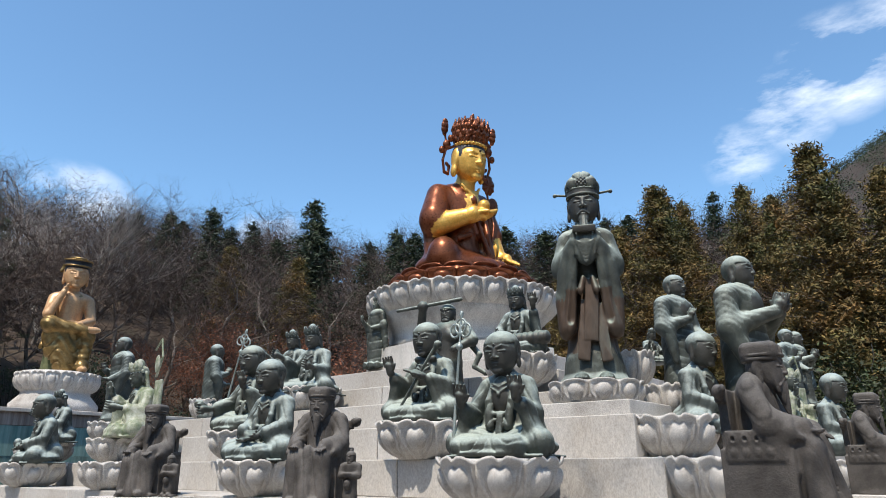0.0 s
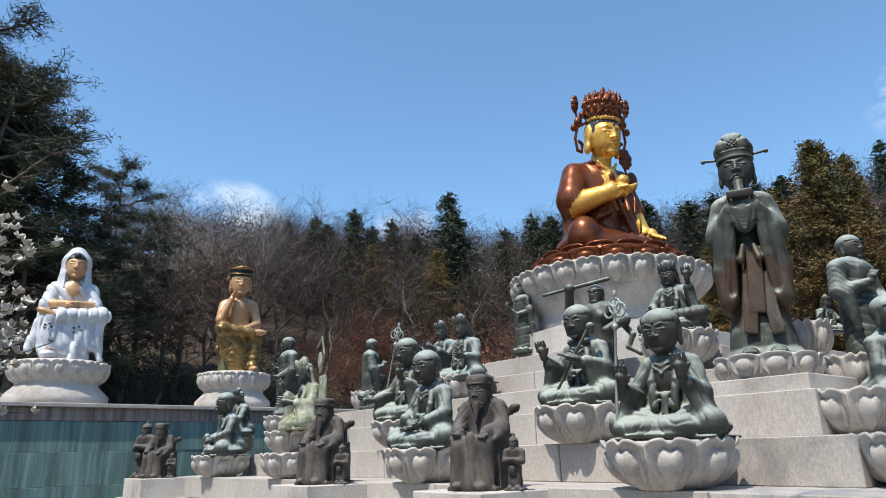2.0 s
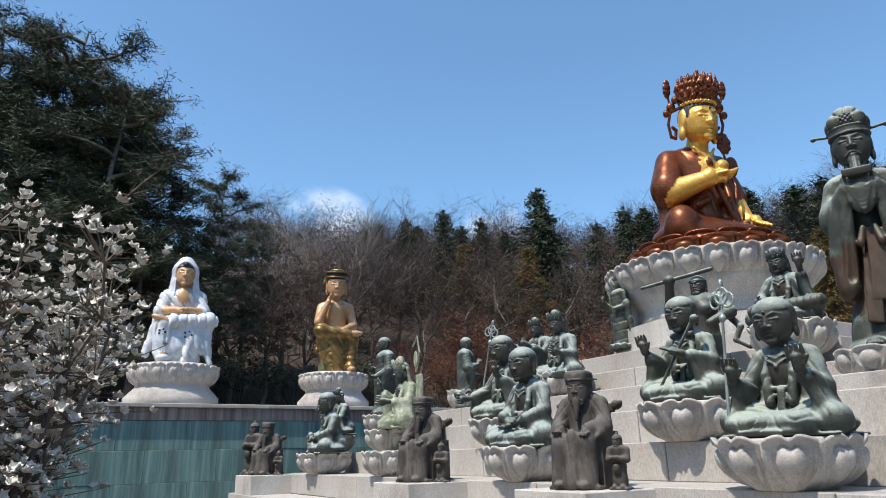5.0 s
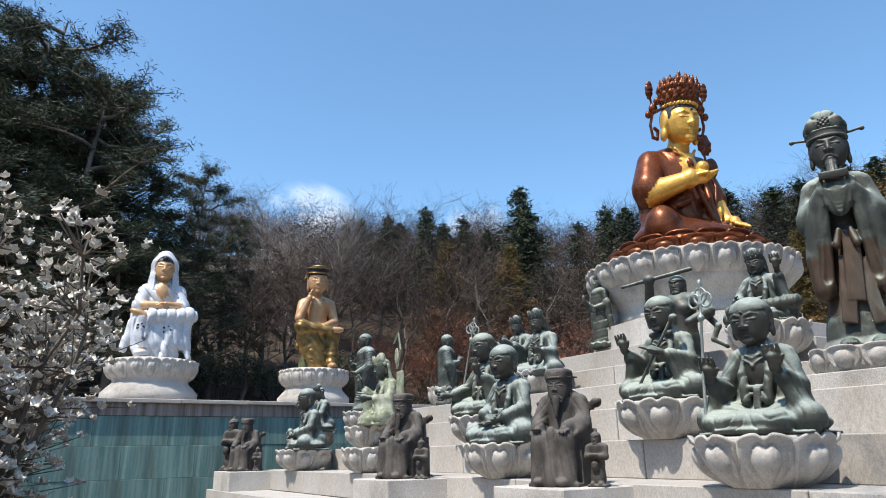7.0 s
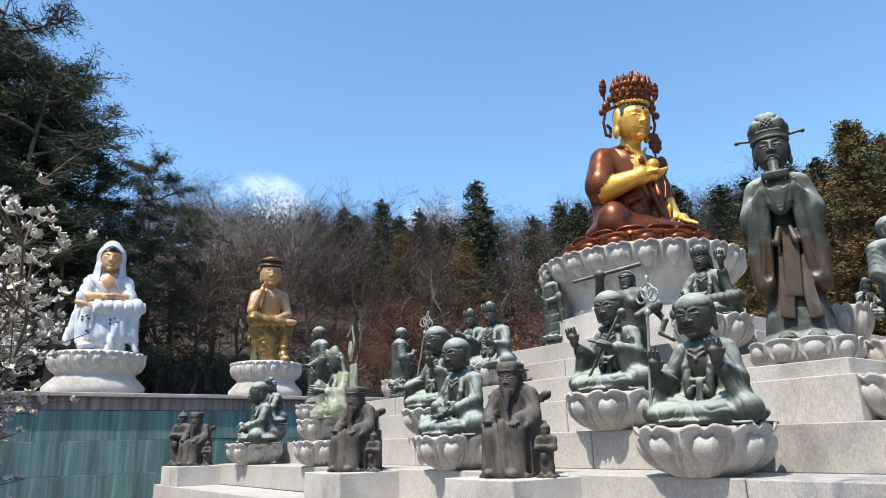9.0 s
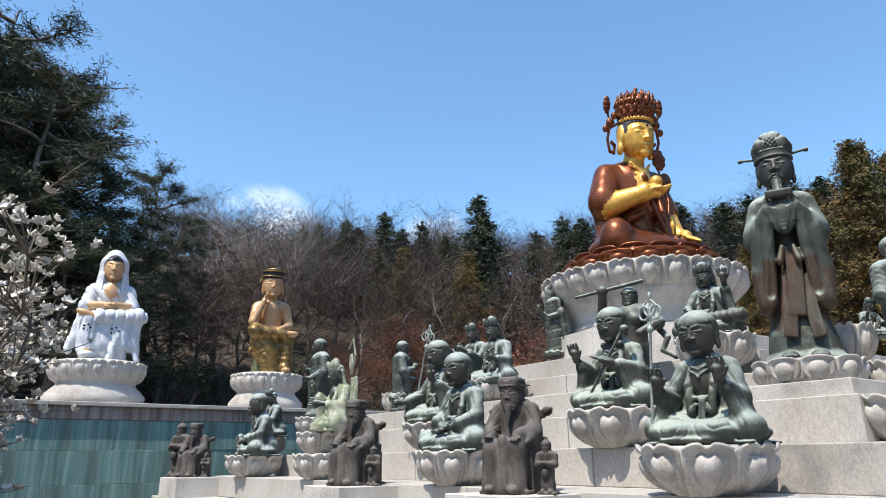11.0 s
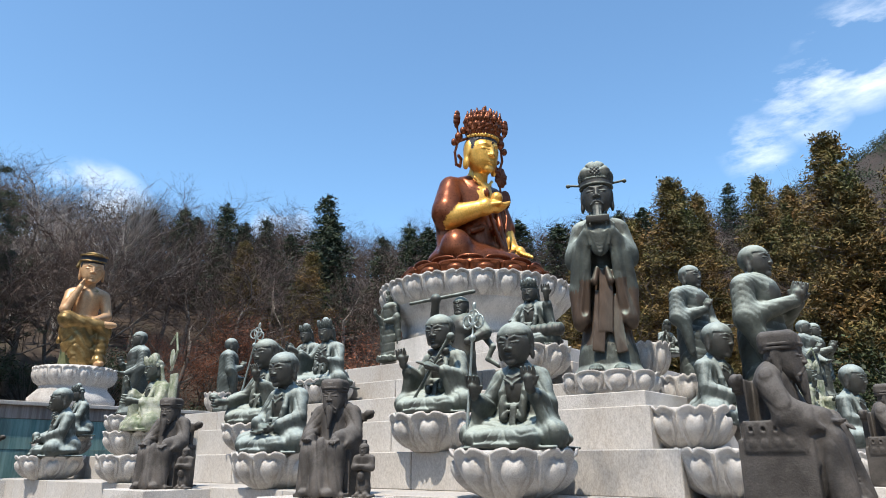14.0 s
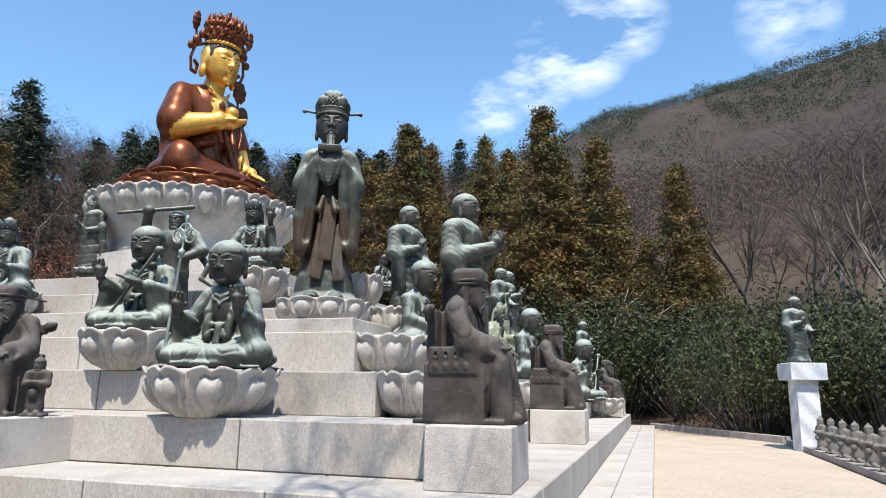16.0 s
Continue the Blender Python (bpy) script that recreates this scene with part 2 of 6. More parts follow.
def thing(name, m, label, category, group="", kind="", data=None):
    ob = new(name, data)
    ob.matrix_basis = m
    return tagged(ob, label, category, group, kind)


def box_mesh(name, sx, sy, sz, mat, bevel=0.012, base=True):
    """A box, its foot at z = 0, with bevelled edges."""
    bm = bmesh.new()
    bmesh.ops.create_cube(bm, size=1)
    for v in bm.verts:
        v.co = Vector((v.co.x * sx, v.co.y * sy, (v.co.z + (0.5 if base else 0)) * sz))
    if bevel:
        bmesh.ops.bevel(bm, geom=bm.edges[:], offset=bevel, segments=1, affect="EDGES")
    me = bpy.data.meshes.new(name)
    bm.to_mesh(me)
    bm.free()
    me.materials.append(mat)
    return me


def lathe(name, profile, mat, n=48, sides=None):
    """A turned solid from (radius, height) pairs."""
    verts, faces = [], []
    for r_, z in profile:
        for i in range(n):
            a = 2 * math.pi * i / n
            verts.append((r_ * math.cos(a), r_ * math.sin(a), z))
    k = len(profile)
    for j in range(k - 1):
        for i in range(n):
            faces.append((j * n + i, j * n + (i + 1) % n, (j + 1) * n + (i + 1) % n, (j + 1) * n + i))
    faces.append(tuple(range(n))[::-1])
    faces.append(tuple((k - 1) * n + i for i in range(n)))
    return mesh_of(name, verts, faces, [mat], smooth=sides is None)


# ---- sculpting: a distance field turned into one skin ----


def cap(a, b, ra, rb=None, m=0, k=0.05, fold=None, sq=(1, 1, 1)):
    return ("cap", np.array(a, float), np.array(b, float), ra, ra if rb is None else rb, m, k, fold, np.array(sq, float))


def ell(c, r, m=0, k=0.05, fold=None, turn=None):
    return ("ell", np.array(c, float), np.array(r, float), turn, None, m, k, fold, None)


def blk(c, r, m=0, k=0.02, fold=None, turn=None, rnd=0.02):
    return ("blk", np.array(c, float), np.array(r, float), turn, rnd, m, k, fold, None)


def cyl(c, r_, h, m=0, k=0.02, fold=None, turn=None, rnd=0.015):
    """An upright drum of radius r_ and half height h."""
    return ("cyl", np.array(c, float), np.array((r_, r_, h), float), turn, rnd, m, k, fold, None)


def crease(x):
    """Broad smooth swells with narrow cut lines between them, from -0.18 to 0.6."""
    return 0.78 * np.exp(-(np.sin(0.5 * x) / 0.34) ** 2) - 0.18


def both(*prims):
    """Each piece and its mirror image."""
    out = []
    f = np.array((-1, 1, 1))
    for p in prims:
        out.append(p)
        turn = p[3]
        if p[0] == "cap":
            out.append((p[0], p[1] * f, p[2] * f, *p[3:]))
        else:
            t2 = None if turn is None else Matrix(((-1, 0, 0), (0, 1, 0), (0, 0, 1))) @ turn @ Matrix(((-1, 0, 0), (0, 1, 0), (0, 0, 1)))
            out.append((p[0], p[1] * f, p[2], t2, *p[4:]))
    return out


def rot(rx=0, ry=0, rz=0):
    return Euler([radians(a) for a in (rx, ry, rz)]).to_matrix()


def chain(points, r0, r1, m=0, k=0.02, fold=None):
    n = len(points) - 1
    return [cap(points[i], points[i + 1], r0 + (r1 - r0) * i / n, r0 + (r1 - r0) * (i + 1) / n, m, k, fold) for i in range(n)]


def field(prim, P):
    kind, a, b, ra, rb, _, _, fold, sq = prim
    if kind == "cap":
        s = 1 / sq
        pa, ba = (P - a) * s, (b - a) * s
        h = np.clip((pa @ ba) / max(ba @ ba, 1e-9), 0, 1)
        d = np.sqrt(((pa - h[:, None] * ba) ** 2).sum(1)) - (ra + (rb - ra) * h)
    else:
        q = P - a
        if ra is not None:
            q = q @ np.array(ra)
        if kind == "ell":
            k0 = np.sqrt(((q / b) ** 2).sum(1))
            k1 = np.sqrt(((q / b ** 2) ** 2).sum(1)) + 1e-9
            d = k0 * (k0 - 1) / k1
        elif kind == "cyl":
            e = np.stack([np.hypot(q[:, 0], q[:, 1]) - (b[0] - rb), np.abs(q[:, 2]) - (b[2] - rb)], 1)
            d = np.sqrt((np.maximum(e, 0) ** 2).sum(1)) + np.minimum(e.max(1), 0) - rb
        else:
            e = np.abs(q) - (b - rb)
            d = np.sqrt((np.maximum(e, 0) ** 2).sum(1)) + np.minimum(e.max(1), 0) - rb
    return d if fold is None else d + fold(P)


def sculpt(prims, step, floor=True):
    """(vertices, quads, material per quad) of the blended pieces; prims whose m is negative are cut away, and what lies below z = 0 too."""
    los, his = [], []
    for p in prims:
        if p[0] == "cap":
            r_ = max(p[3], p[4]) * np.maximum(p[8], 1)
            lo, hi = np.minimum(p[1], p[2]) - r_, np.maximum(p[1], p[2]) + r_
        else:
            r_ = p[2] if p[3] is None else np.full(3, np.linalg.norm(p[2]))
            lo, hi = p[1] - r_, p[1] + r_
        los.append(lo - 0.06 - 2 * p[6])
        his.append(hi + 0.06 + 2 * p[6])
    low, high = np.min(los, 0), np.max(his, 0)
    n = np.ceil((high - low) / step).astype(int) + 1
    D = np.full(n, 1.0)
    B = np.full(n, 1.0)
    M = np.zeros(n, dtype=np.int16)
    ax = [low[i] + step * np.arange(n[i]) for i in range(3)]
    for p, lo, hi in zip(prims, los, his):
        i0 = np.maximum(((lo - low) / step).astype(int), 0)
        i1 = np.minimum(((hi - low) / step).astype(int) + 2, n)
        sl = tuple(slice(a_, b_) for a_, b_ in zip(i0, i1))
        g = np.meshgrid(*[ax[i][sl[i]] for i in range(3)], indexing="ij")
        P = np.stack([q.ravel() for q in g], 1)
        d = field(p, P).reshape(g[0].shape)
        k = p[6]
        old = D[sl]
        if p[5] < 0:
            h = np.maximum(k - np.abs(old + d), 0) / k
            D[sl] = np.maximum(old, -d) + h * h * k / 4
            B[sl] = np.maximum(B[sl], -d)
        else:
            h = np.maximum(k - np.abs(old - d), 0) / k
            D[sl] = np.minimum(old, d) - h * h * k / 4
            nearer = d < B[sl]
            M[sl] = np.where(nearer, p[5], M[sl])
            B[sl] = np.where(nearer, d, B[sl])
    if floor:
        D = np.maximum(D, -ax[2][None, None, :])
    S = D < 0
    c = [D[i:n[0] - 1 + i, j:n[1] - 1 + j, k:n[2] - 1 + k] for i in (0, 1) for j in (0, 1) for k in (0, 1)]
    s = [q < 0 for q in c]
    cnt = sum(q.astype(int) for q in s)
    act = (cnt > 0) & (cnt < 8)
    ids = np.full(act.shape, -1)
    ids[act] = np.arange(act.sum())
    cc = [q[act] for q in c]
    off = [(i, j, k) for i in (0, 1) for j in (0, 1) for k in (0, 1)]
    tot, w = np.zeros((act.sum(), 3)), np.zeros(act.sum())
    for a_ in range(8):
        for b_ in range(a_ + 1, 8):
            if sum(abs(off[a_][q] - off[b_][q]) for q in range(3)) == 1:
                x = (cc[a_] < 0) != (cc[b_] < 0)
                t = np.where(x, cc[a_] / np.where(x, cc[a_] - cc[b_], 1), 0)
                for q in range(3):
                    tot[:, q] += np.where(x, off[a_][q] + t * (off[b_][q] - off[a_][q]), 0)
                w += x
    V = (np.argwhere(act) + tot / w[:, None]) * step + low
    quads, mats = [], []
    for d_ in range(3):
        a_, b_ = [(1, 2), (2, 0), (0, 1)][d_]
        sl0 = [slice(None)] * 3
        sl1 = [slice(None)] * 3
        sl0[d_], sl1[d_] = slice(0, -1), slice(1, None)
        cr = S[tuple(sl0)] != S[tuple(sl1)]
        idx = np.argwhere(cr)
        idx = idx[(idx[:, a_] > 0) & (idx[:, b_] > 0) & (idx[:, a_] < n[a_] - 1) & (idx[:, b_] < n[b_] - 1)]
        e = np.eye(3, dtype=int)
        at = lambda q: ids[tuple(q.T)]
        q4 = np.stack([at(idx - e[a_] - e[b_]), at(idx - e[b_]), at(idx), at(idx - e[a_])], 1)
        inside = S[tuple(idx.T)]
        q4 = np.where(inside[:, None], q4, q4[:, ::-1])
        quads.append(q4)
        mats.append(M[tuple((idx + e[d_] * (~inside)[:, None]).T)])
    return V, np.concatenate(quads), np.concatenate(mats)


def put_skin(skins):
    """Joins (skin, matrix, material offset) into one."""
    Vs, Qs, Ms, n = [], [], [], 0
    for (V, Q, M), m, remap in skins:
        A = np.array(m)
        Vs.append(V @ A[:3, :3].T + A[:3, 3])
        Qs.append(Q + n)
        Ms.append(M if remap is None else np.array(remap)[M])
        n += len(V)
    return np.concatenate(Vs), np.concatenate(Qs), np.concatenate(Ms)


def skin_mesh(name, skin, mats, keep=0.30):
    """A mesh of the skin, thinned out where it is smooth."""
    V, Q, M = skin
    full = mesh_of(name, V, Q, mats, M)
    tmp = new("tmp", full)
    mod = tmp.modifiers.new("thin", "DECIMATE")
    mod.ratio = keep
    deps = bpy.context.evaluated_depsgraph_get()
    me = bpy.data.meshes.new_from_object(tmp.evaluated_get(deps))
    bpy.data.objects.remove(tmp)
    bpy.data.meshes.remove(full)
    me.name = name
    me.polygons.foreach_set("use_smooth", np.ones(len(me.polygons), dtype=bool))
    return me

# ---- ground, hillside, mountain: one sheet ----


def ridge(yaw):
    """Rise of the far ridge over distance, by direction."""
    return float(np.interp(yaw, (-140, -90, -40, -18, -12, -5, 1.6, 7.5, 14, 24, 40, 70, 110), (0.05, 0.2, 0.46, 0.464, 0.449, 0.441, 0.425, 0.383, 0.325, 0.26, 0.2, 0.16, 0.08)))


def land(x, y):
    """Height of the ground."""
    r_ = math.hypot(x, y)
    yaw = math.degrees(math.atan2(-x, y))
    n1 = noise.fractal(Vector((x * 0.02, y * 0.02, 0.3)), 1.0, 2.0, 4)
    start = float(np.interp(yaw, (-60, -20, 0, 20, 45, 75, 100), (26, 34, 37, 40, 44, 37, 34)))
    side = min(1.0, max(0.0, (125 - yaw) / 20)) * min(1.0, max(0.0, (yaw + 150) / 60))
    d = max(0.0, r_ - start)
    hill = 70.0 * (1 - math.exp(-d * 0.58 / 70.0)) + 0.5 * n1 * min(1, d / 8)
    f = min(1.0, max(0.0, (r_ - 110) / 310.0))
    fine = noise.fractal(Vector((x * 0.05, y * 0.05, 1.3)), 0.9, 2.0, 3)
    mount = ridge(yaw) * 420 * (f ** 1.15) * (1 + 0.035 * n1 * f) + 2.2 * fine * f
    if r_ > 430:
        mount *= max(0.2, 1 - (r_ - 430) / 600)
    # unseen hill behind the camera, added to cut the sky's fill light
    behind = 36.0 * (1 - math.exp(-max(0.0, r_ - 24) * 0.9 / 36.0))
    return max(max(hill, mount) * side + behind * (1 - side), 0.0)


def build_ground():
    rs = np.concatenate([np.linspace(4, 44, 21), 44 * (1400 / 44) ** np.linspace(0.03, 1, 66)])
    na = 300
    verts = [(0, 0, 0)] + [(-r_ * math.sin(2 * math.pi * k / na), r_ * math.cos(2 * math.pi * k / na), land(-r_ * math.sin(2 * math.pi * k / na), r_ * math.cos(2 * math.pi * k / na))) for r_ in rs for k in range(na)]
    faces = [(0, 1 + k, 1 + (k + 1) % na) for k in range(na)]
    idx = [0] * na
    for j in range(len(rs) - 1):
        for k in range(na):
            faces.append((1 + j * na + k, 1 + (j + 1) * na + k, 1 + (j + 1) * na + (k + 1) % na, 1 + j * na + (k + 1) % na))
            idx.append(1 if rs[j] > 120 else 0)
    thing("ground", Matrix(), "brown leaf-littered ground rising to a wooded hillside", "ground", kind="structure", data=mesh_of("ground", verts, faces, [LITTER, MOUNTAIN], idx))


build_ground()

# ---- the stepped platform ----
# south edge, east edge and top height of each step
TIERS = [(4.75, -0.10, 0.16), (5.75, -1.10, 0.67), (7.05, -2.30, 1.24), (8.30, -3.45, 1.82), (9.50, -4.60, 2.42), (10.70, -5.75, 3.0), (11.95, -6.9, 3.57), (13.1, -8.0, 4.18)]
WEST, NORTH = -23.9, 32.2


def tier_ends(i):
    s, e, z = TIERS[i]
    inset = -e - 0.10
    return s, e, WEST + inset - 1.0, NORTH - inset + 1.0, z


def build_platform():
    rng = random.Random(4)
    for i in range(len(TIERS)):
        s, e, w, n_, z = tier_ends(i)
        z0 = TIERS[i - 1][2] if i else 0.0
        root = thing("platform_tier_%d" % (i + 1), Matrix(), "grey sawn granite step of the stepped statue platform", "platform", kind="structure")
        core = box_mesh("core", e - w - 0.06, n_ - s - 0.06, z - z0 - 0.02 + (0.0 if i == 0 else 0.1), JOINT, 0)
        part("core", core, root, pose((e + w) / 2, (s + n_) / 2, z0 - (0.0 if i == 0 else 0.1)))
        depth = 1.28 if i < len(TIERS) - 1 else 2.4
        if i == 0:
            depth = 0.56
        # slabs that make the visible face and tread, laid end to end
        for side in ("south", "east"):
            run = (e - w) if side == "south" else (n_ - s)
            step = 2.35 if i else 1.05
            at, k = 0.0, 0
            start = depth if side == "east" else 0.0
            at = start
            while at < run - 0.01:
                ln = min(step * (1 + 0.12 * math.sin(i * 3.1 + k * 1.7)), run - at)
                if run - at - ln < 0.4:
                    ln = run - at
                me = box_mesh("slab", (ln - 0.02) if side == "south" else depth, depth if side == "south" else (ln - 0.02), z - z0, SLAB, 0.014)
                if side == "south":
                    m = pose(e - at - ln / 2, s + depth / 2, z0 + 0.004 * rng.random())
                else:
                    m = pose(e - depth / 2, s + at + ln / 2, z0 + 0.004 * rng.random())
                part("slab", me, root, m)
                at += ln
                k += 1
        if i == 0:
            for k in range(14):
                me = box_mesh("slab", 0.50, 1.98, 0.155, SLAB, 0.01)
                part("slab", me, root, pose(e - 0.56 - 0.26, s + 1.6 + k * 2.0, 0.0))


build_platform()

# ---- path, kerb, retaining wall ----


def build_surroundings():
    thing("path", pose(1.9, 15.0, 0), "pale sandy packed-earth path beside the platform", "path", kind="structure", data=box_mesh("path", 4.1, 36.6, 0.01, SAND, 0))
    kerb = thing("kerb", Matrix(), "low grey concrete kerb along the path", "kerb", kind="structure")
    for k in range(13):
        part("kerb_stone", box_mesh("kerb_stone", 0.34, 1.98, 0.17, CONCRETE, 0.012), kerb, pose(4.17, 0.2 + 2.0 * k, 0))
    for k in range(9):
        part("kerb_stone", box_mesh("kerb_stone", 0.99, 0.3, 0.24, CONCRETE, 0.012), kerb, pose(0.05 + 0.479 * k, 33.2 - 0.878 * k, 0, 0, 0, -61.4))
    wall = thing("retaining_wall", Matrix(), "tall turquoise-painted concrete retaining wall with dark streaks and a stone coping", "wall", kind="structure")
    x = -25.0
    part("core", box_mesh("core", 0.5, 60, 3.3, JOINT, 0), wall, pose(x - 0.36, 18, 0))
    rows = (0.0, 1.02, 2.05, 3.0)
    for r_ in range(3):
        for k in range(24):
            ln = 2.3
            me = box_mesh("panel", 0.1, ln - 0.008, rows[r_ + 1] - rows[r_] - 0.008, TEAL, 0.006)
            part("panel", me, wall, pose(x - 0.05 + 0.004 * ((k * 7 + r_ * 3) % 4), -8 + ln * k + (0.9 if r_ % 2 else 0), rows[r_]))
    part("fascia", box_mesh("fascia", 0.3, 60, 0.42, FASCIA, 0.01), wall, pose(x - 0.12, 18, 3.0))
    for k in range(26):
        part("coping_stone", box_mesh("coping_stone", 0.9, 2.29, 0.13, SLAB, 0.015), wall, pose(x - 0.30, -10 + 2.3 * k, 3.42))
    thing("terrace", pose(-30.5, 18, 0), "stone-paved terrace behind the retaining wall", "terrace", kind="structure", data=box_mesh("terrace", 9.8, 60, 3.5, CONCRETE, 0))


build_surroundings()

# ---- statues, one skin each; local front is towards -y ----


def head_skin(style):
    """A head of height 1, chin at z = 0, facing -y. Slots: 0 face, 1 hair or hat, 2 second hat colour."""
    P = []
    if style == "monk":
        P += [ell((0, 0.05, 0.60), (0.435, 0.45, 0.43), 1, 0.01), blk((0, -0.46, 0.36), (0.40, 0.37, 0.345), -1, 0.02, None, None, 0.03)]
    elif style == "buddha":
        P += [ell((0, 0.06, 0.60), (0.425, 0.465, 0.46), 1, 0.01), blk((0, -0.46, 0.42), (0.36, 0.40, 0.34), -1, 0.04, None, None, 0.12)]
    elif style == "pensive":
        P += [ell((0, 0.05, 0.64), (0.42, 0.46, 0.40), 1, 0.01), blk((0, -0.46, 0.40), (0.37, 0.38, 0.34), -1, 0.04, None, None, 0.06)]
    elif style == "veil":
        P += [ell((0, 0.10, 0.66), (0.52, 0.50, 0.50), 1, 0.02), ell((0, 0.12, 1.08), (0.27, 0.27, 0.24), 1, 0.20), cap((0, 0.22, 0.6), (0, 0.27, -0.35), 0.50, 0.64, 1, 0.1, lambda q: 0.03 * crease(16 * np.arctan2(q[:, 0], q[:, 1])))]
        P += [ell((0, -0.46, 0.46), (0.40, 0.62, 0.55), -1, 0.04), blk((0, -0.50, -0.2), (0.32, 0.50, 0.5), -1, 0.06, None, None, 0.1)]
        P += [ell((0, 0.02, 0.72), (0.415, 0.40, 0.30), 2, 0.01), blk((0, -0.46, 0.40), (0.34, 0.36, 0.345), -1, 0.03, None, None, 0.12), ell((0, -0.36, 0.86), (0.11, 0.07, 0.11), 2, 0.02)]
    P += [ell((0, -0.01, 0.50), (0.40, 0.41, 0.49), 0, 0.015), ell((0, -0.12, 0.26), (0.30, 0.28, 0.26), 0, 0.10), cap((0, 0.05, -0.25), (0, 0.03, 0.2), 0.21, 0.2, 0, 0.05)]
    P += [cap((0, -0.39, 0.60), (0, -0.452, 0.40), 0.030, 0.050, 0, 0.05)] + both(ell((0.06, -0.43, 0.385), (0.05, 0.05, 0.036), 0, 0.02))
    P += both(cap((0.06, -0.395, 0.625), (0.17, -0.362, 0.665), 0.020, 0.018, 0, 0.03), cap((0.17, -0.362, 0.665), (0.29, -0.265, 0.62), 0.018, 0.012, 0, 0.03))
    P += both(ell((0.165, -0.39, 0.575), (0.08, 0.022, 0.016), -1, 0.04), ell((0.165, -0.338, 0.535), (0.095, 0.045, 0.036), 0, 0.02), cap((0.075, -0.402, 0.508), (0.27, -0.33, 0.515), 0.011, 0.008, -1, 0.010))
    P += [ell((0, -0.375, 0.252), (0.105, 0.06, 0.028), 0, 0.014), ell((0, -0.37, 0.195), (0.085, 0.06, 0.034), 0, 0.014), cap((-0.10, -0.415, 0.228), (0.10, -0.415, 0.228), 0.009, 0.009, -1, 0.010), ell((0, -0.32, 0.07), (0.13, 0.09, 0.08), 0, 0.06), cap((-0.06, -0.42, 0.150), (0.06, -0.42, 0.150), 0.010, 0.010, -1, 0.03)]
    P += both(ell((0.385, 0.06, 0.50), (0.06, 0.13, 0.22), 0, 0.02), ell((0.395, 0.04, 0.24), (0.055, 0.075, 0.14), 0, 0.03), ell((0.445, 0.01, 0.52), (0.035, 0.06, 0.13), -1, 0.02))
    if style in ("monk", "buddha"):
        P += [ell((0, -0.42, 0.70), (0.032, 0.03, 0.032), 0 if style == "monk" else 1, 0.006)]
    if style == "crown":
        P += [ell((0, 0.04, 0.68), (0.385, 0.42, 0.36), 1, 0.02), cyl((0, 0, 0.80), 0.42, 0.05, 1), ell((0, 0.05, 1.08), (0.22, 0.22, 0.26), 1, 0.05)]
        for a in range(-80, 81, 32):
            x, y = 0.40 * math.sin(radians(a)), -0.40 * math.cos(radians(a))
            P += [ell((x, y, 0.97), (0.115, 0.06, 0.20), 1, 0.02, None, rot(0, 0, a)), ell((x * 1.08, y * 1.08, 0.92), (0.05, 0.05, 0.05), 1, 0.01), ell((x * 1.02, y * 1.02, 1.15), (0.035, 0.035, 0.06), 1, 0.02)]
        P += both(ell((0.42, 0.0, 0.72), (0.06, 0.08, 0.1), 1, 0.02))
        P += both(cap((0.33, 0.18, 0.6), (0.36, 0.26, -0.2), 0.12, 0.1, 1, 0.04))
    elif style == "official":
        rib = lambda q: 0.035 * crease(13 * np.arctan2(q[:, 0], q[:, 2] - 0.86))
        P += [cyl((0, 0.02, 0.82), 0.44, 0.07, 2), cyl((0, 0.02, 0.74), 0.455, 0.025, 1), cyl((0, 0.02, 0.90), 0.455, 0.022, 1), ell((0, 0.10, 1.12), (0.40, 0.36, 0.40), 1, 0.03, rib)]
        P += [ell((0, -0.30, 1.08), (0.15, 0.09, 0.16), 2, 0.02, lambda q: 0.02 * np.cos(60 * q[:, 0]) * np.cos(60 * q[:, 2]))]
        P += both(ell((0.25, -0.20, 1.05), (0.17, 0.17, 0.20), 1, 0.02), ell((0.36, 0.02, 1.02), (0.12, 0.22, 0.18), 1, 0.02), cap((0.40, 0.05, 0.86), (0.74, 0.05, 0.90), 0.032, 0.032, 1, 0.02), ell((0.76, 0.05, 0.89), (0.06, 0.05, 0.055), 1, 0.02))
        P += [cap((0, -0.33, 0.10), (0, -0.42, -0.42), 0.10, 0.16, 0, 0.05, lambda q: 0.02 * crease(90 * q[:, 0])), cap((0, -0.42, -0.42), (0, -0.44, -0.62), 0.15, 0.06, 0, 0.05)] + both(cap((0.03, -0.41, 0.27), (0.17, -0.37, 0.17), 0.025, 0.015, 0, 0.02))
    elif style == "king":
        P += [cyl((0, 0.03, 0.71), 0.45, 0.035, 1), blk((0, 0.03, 0.90), (0.40, 0.42, 0.23), 1, 0.04, None, None, 0.17), cyl((0, 0.0, 0.80), 0.46, 0.03, 1), blk((0, -0.40, 0.88), (0.1, 0.03, 0.11), 1, 0.02)]
        P += [cap((0, -0.30, 0.10), (0, -0.40, -0.5), 0.15, 0.05, 0, 0.05, lambda q: 0.02 * crease(90 * q[:, 0]))] + both(cap((0.03, -0.41, 0.27), (0.20, -0.34, 0.1), 0.03, 0.02, 0, 0.02), cap((0.25, -0.22, 0.3), (0.18, -0.28, 0.0), 0.06, 0.05, 0, 0.05))
    elif style == "guardian":
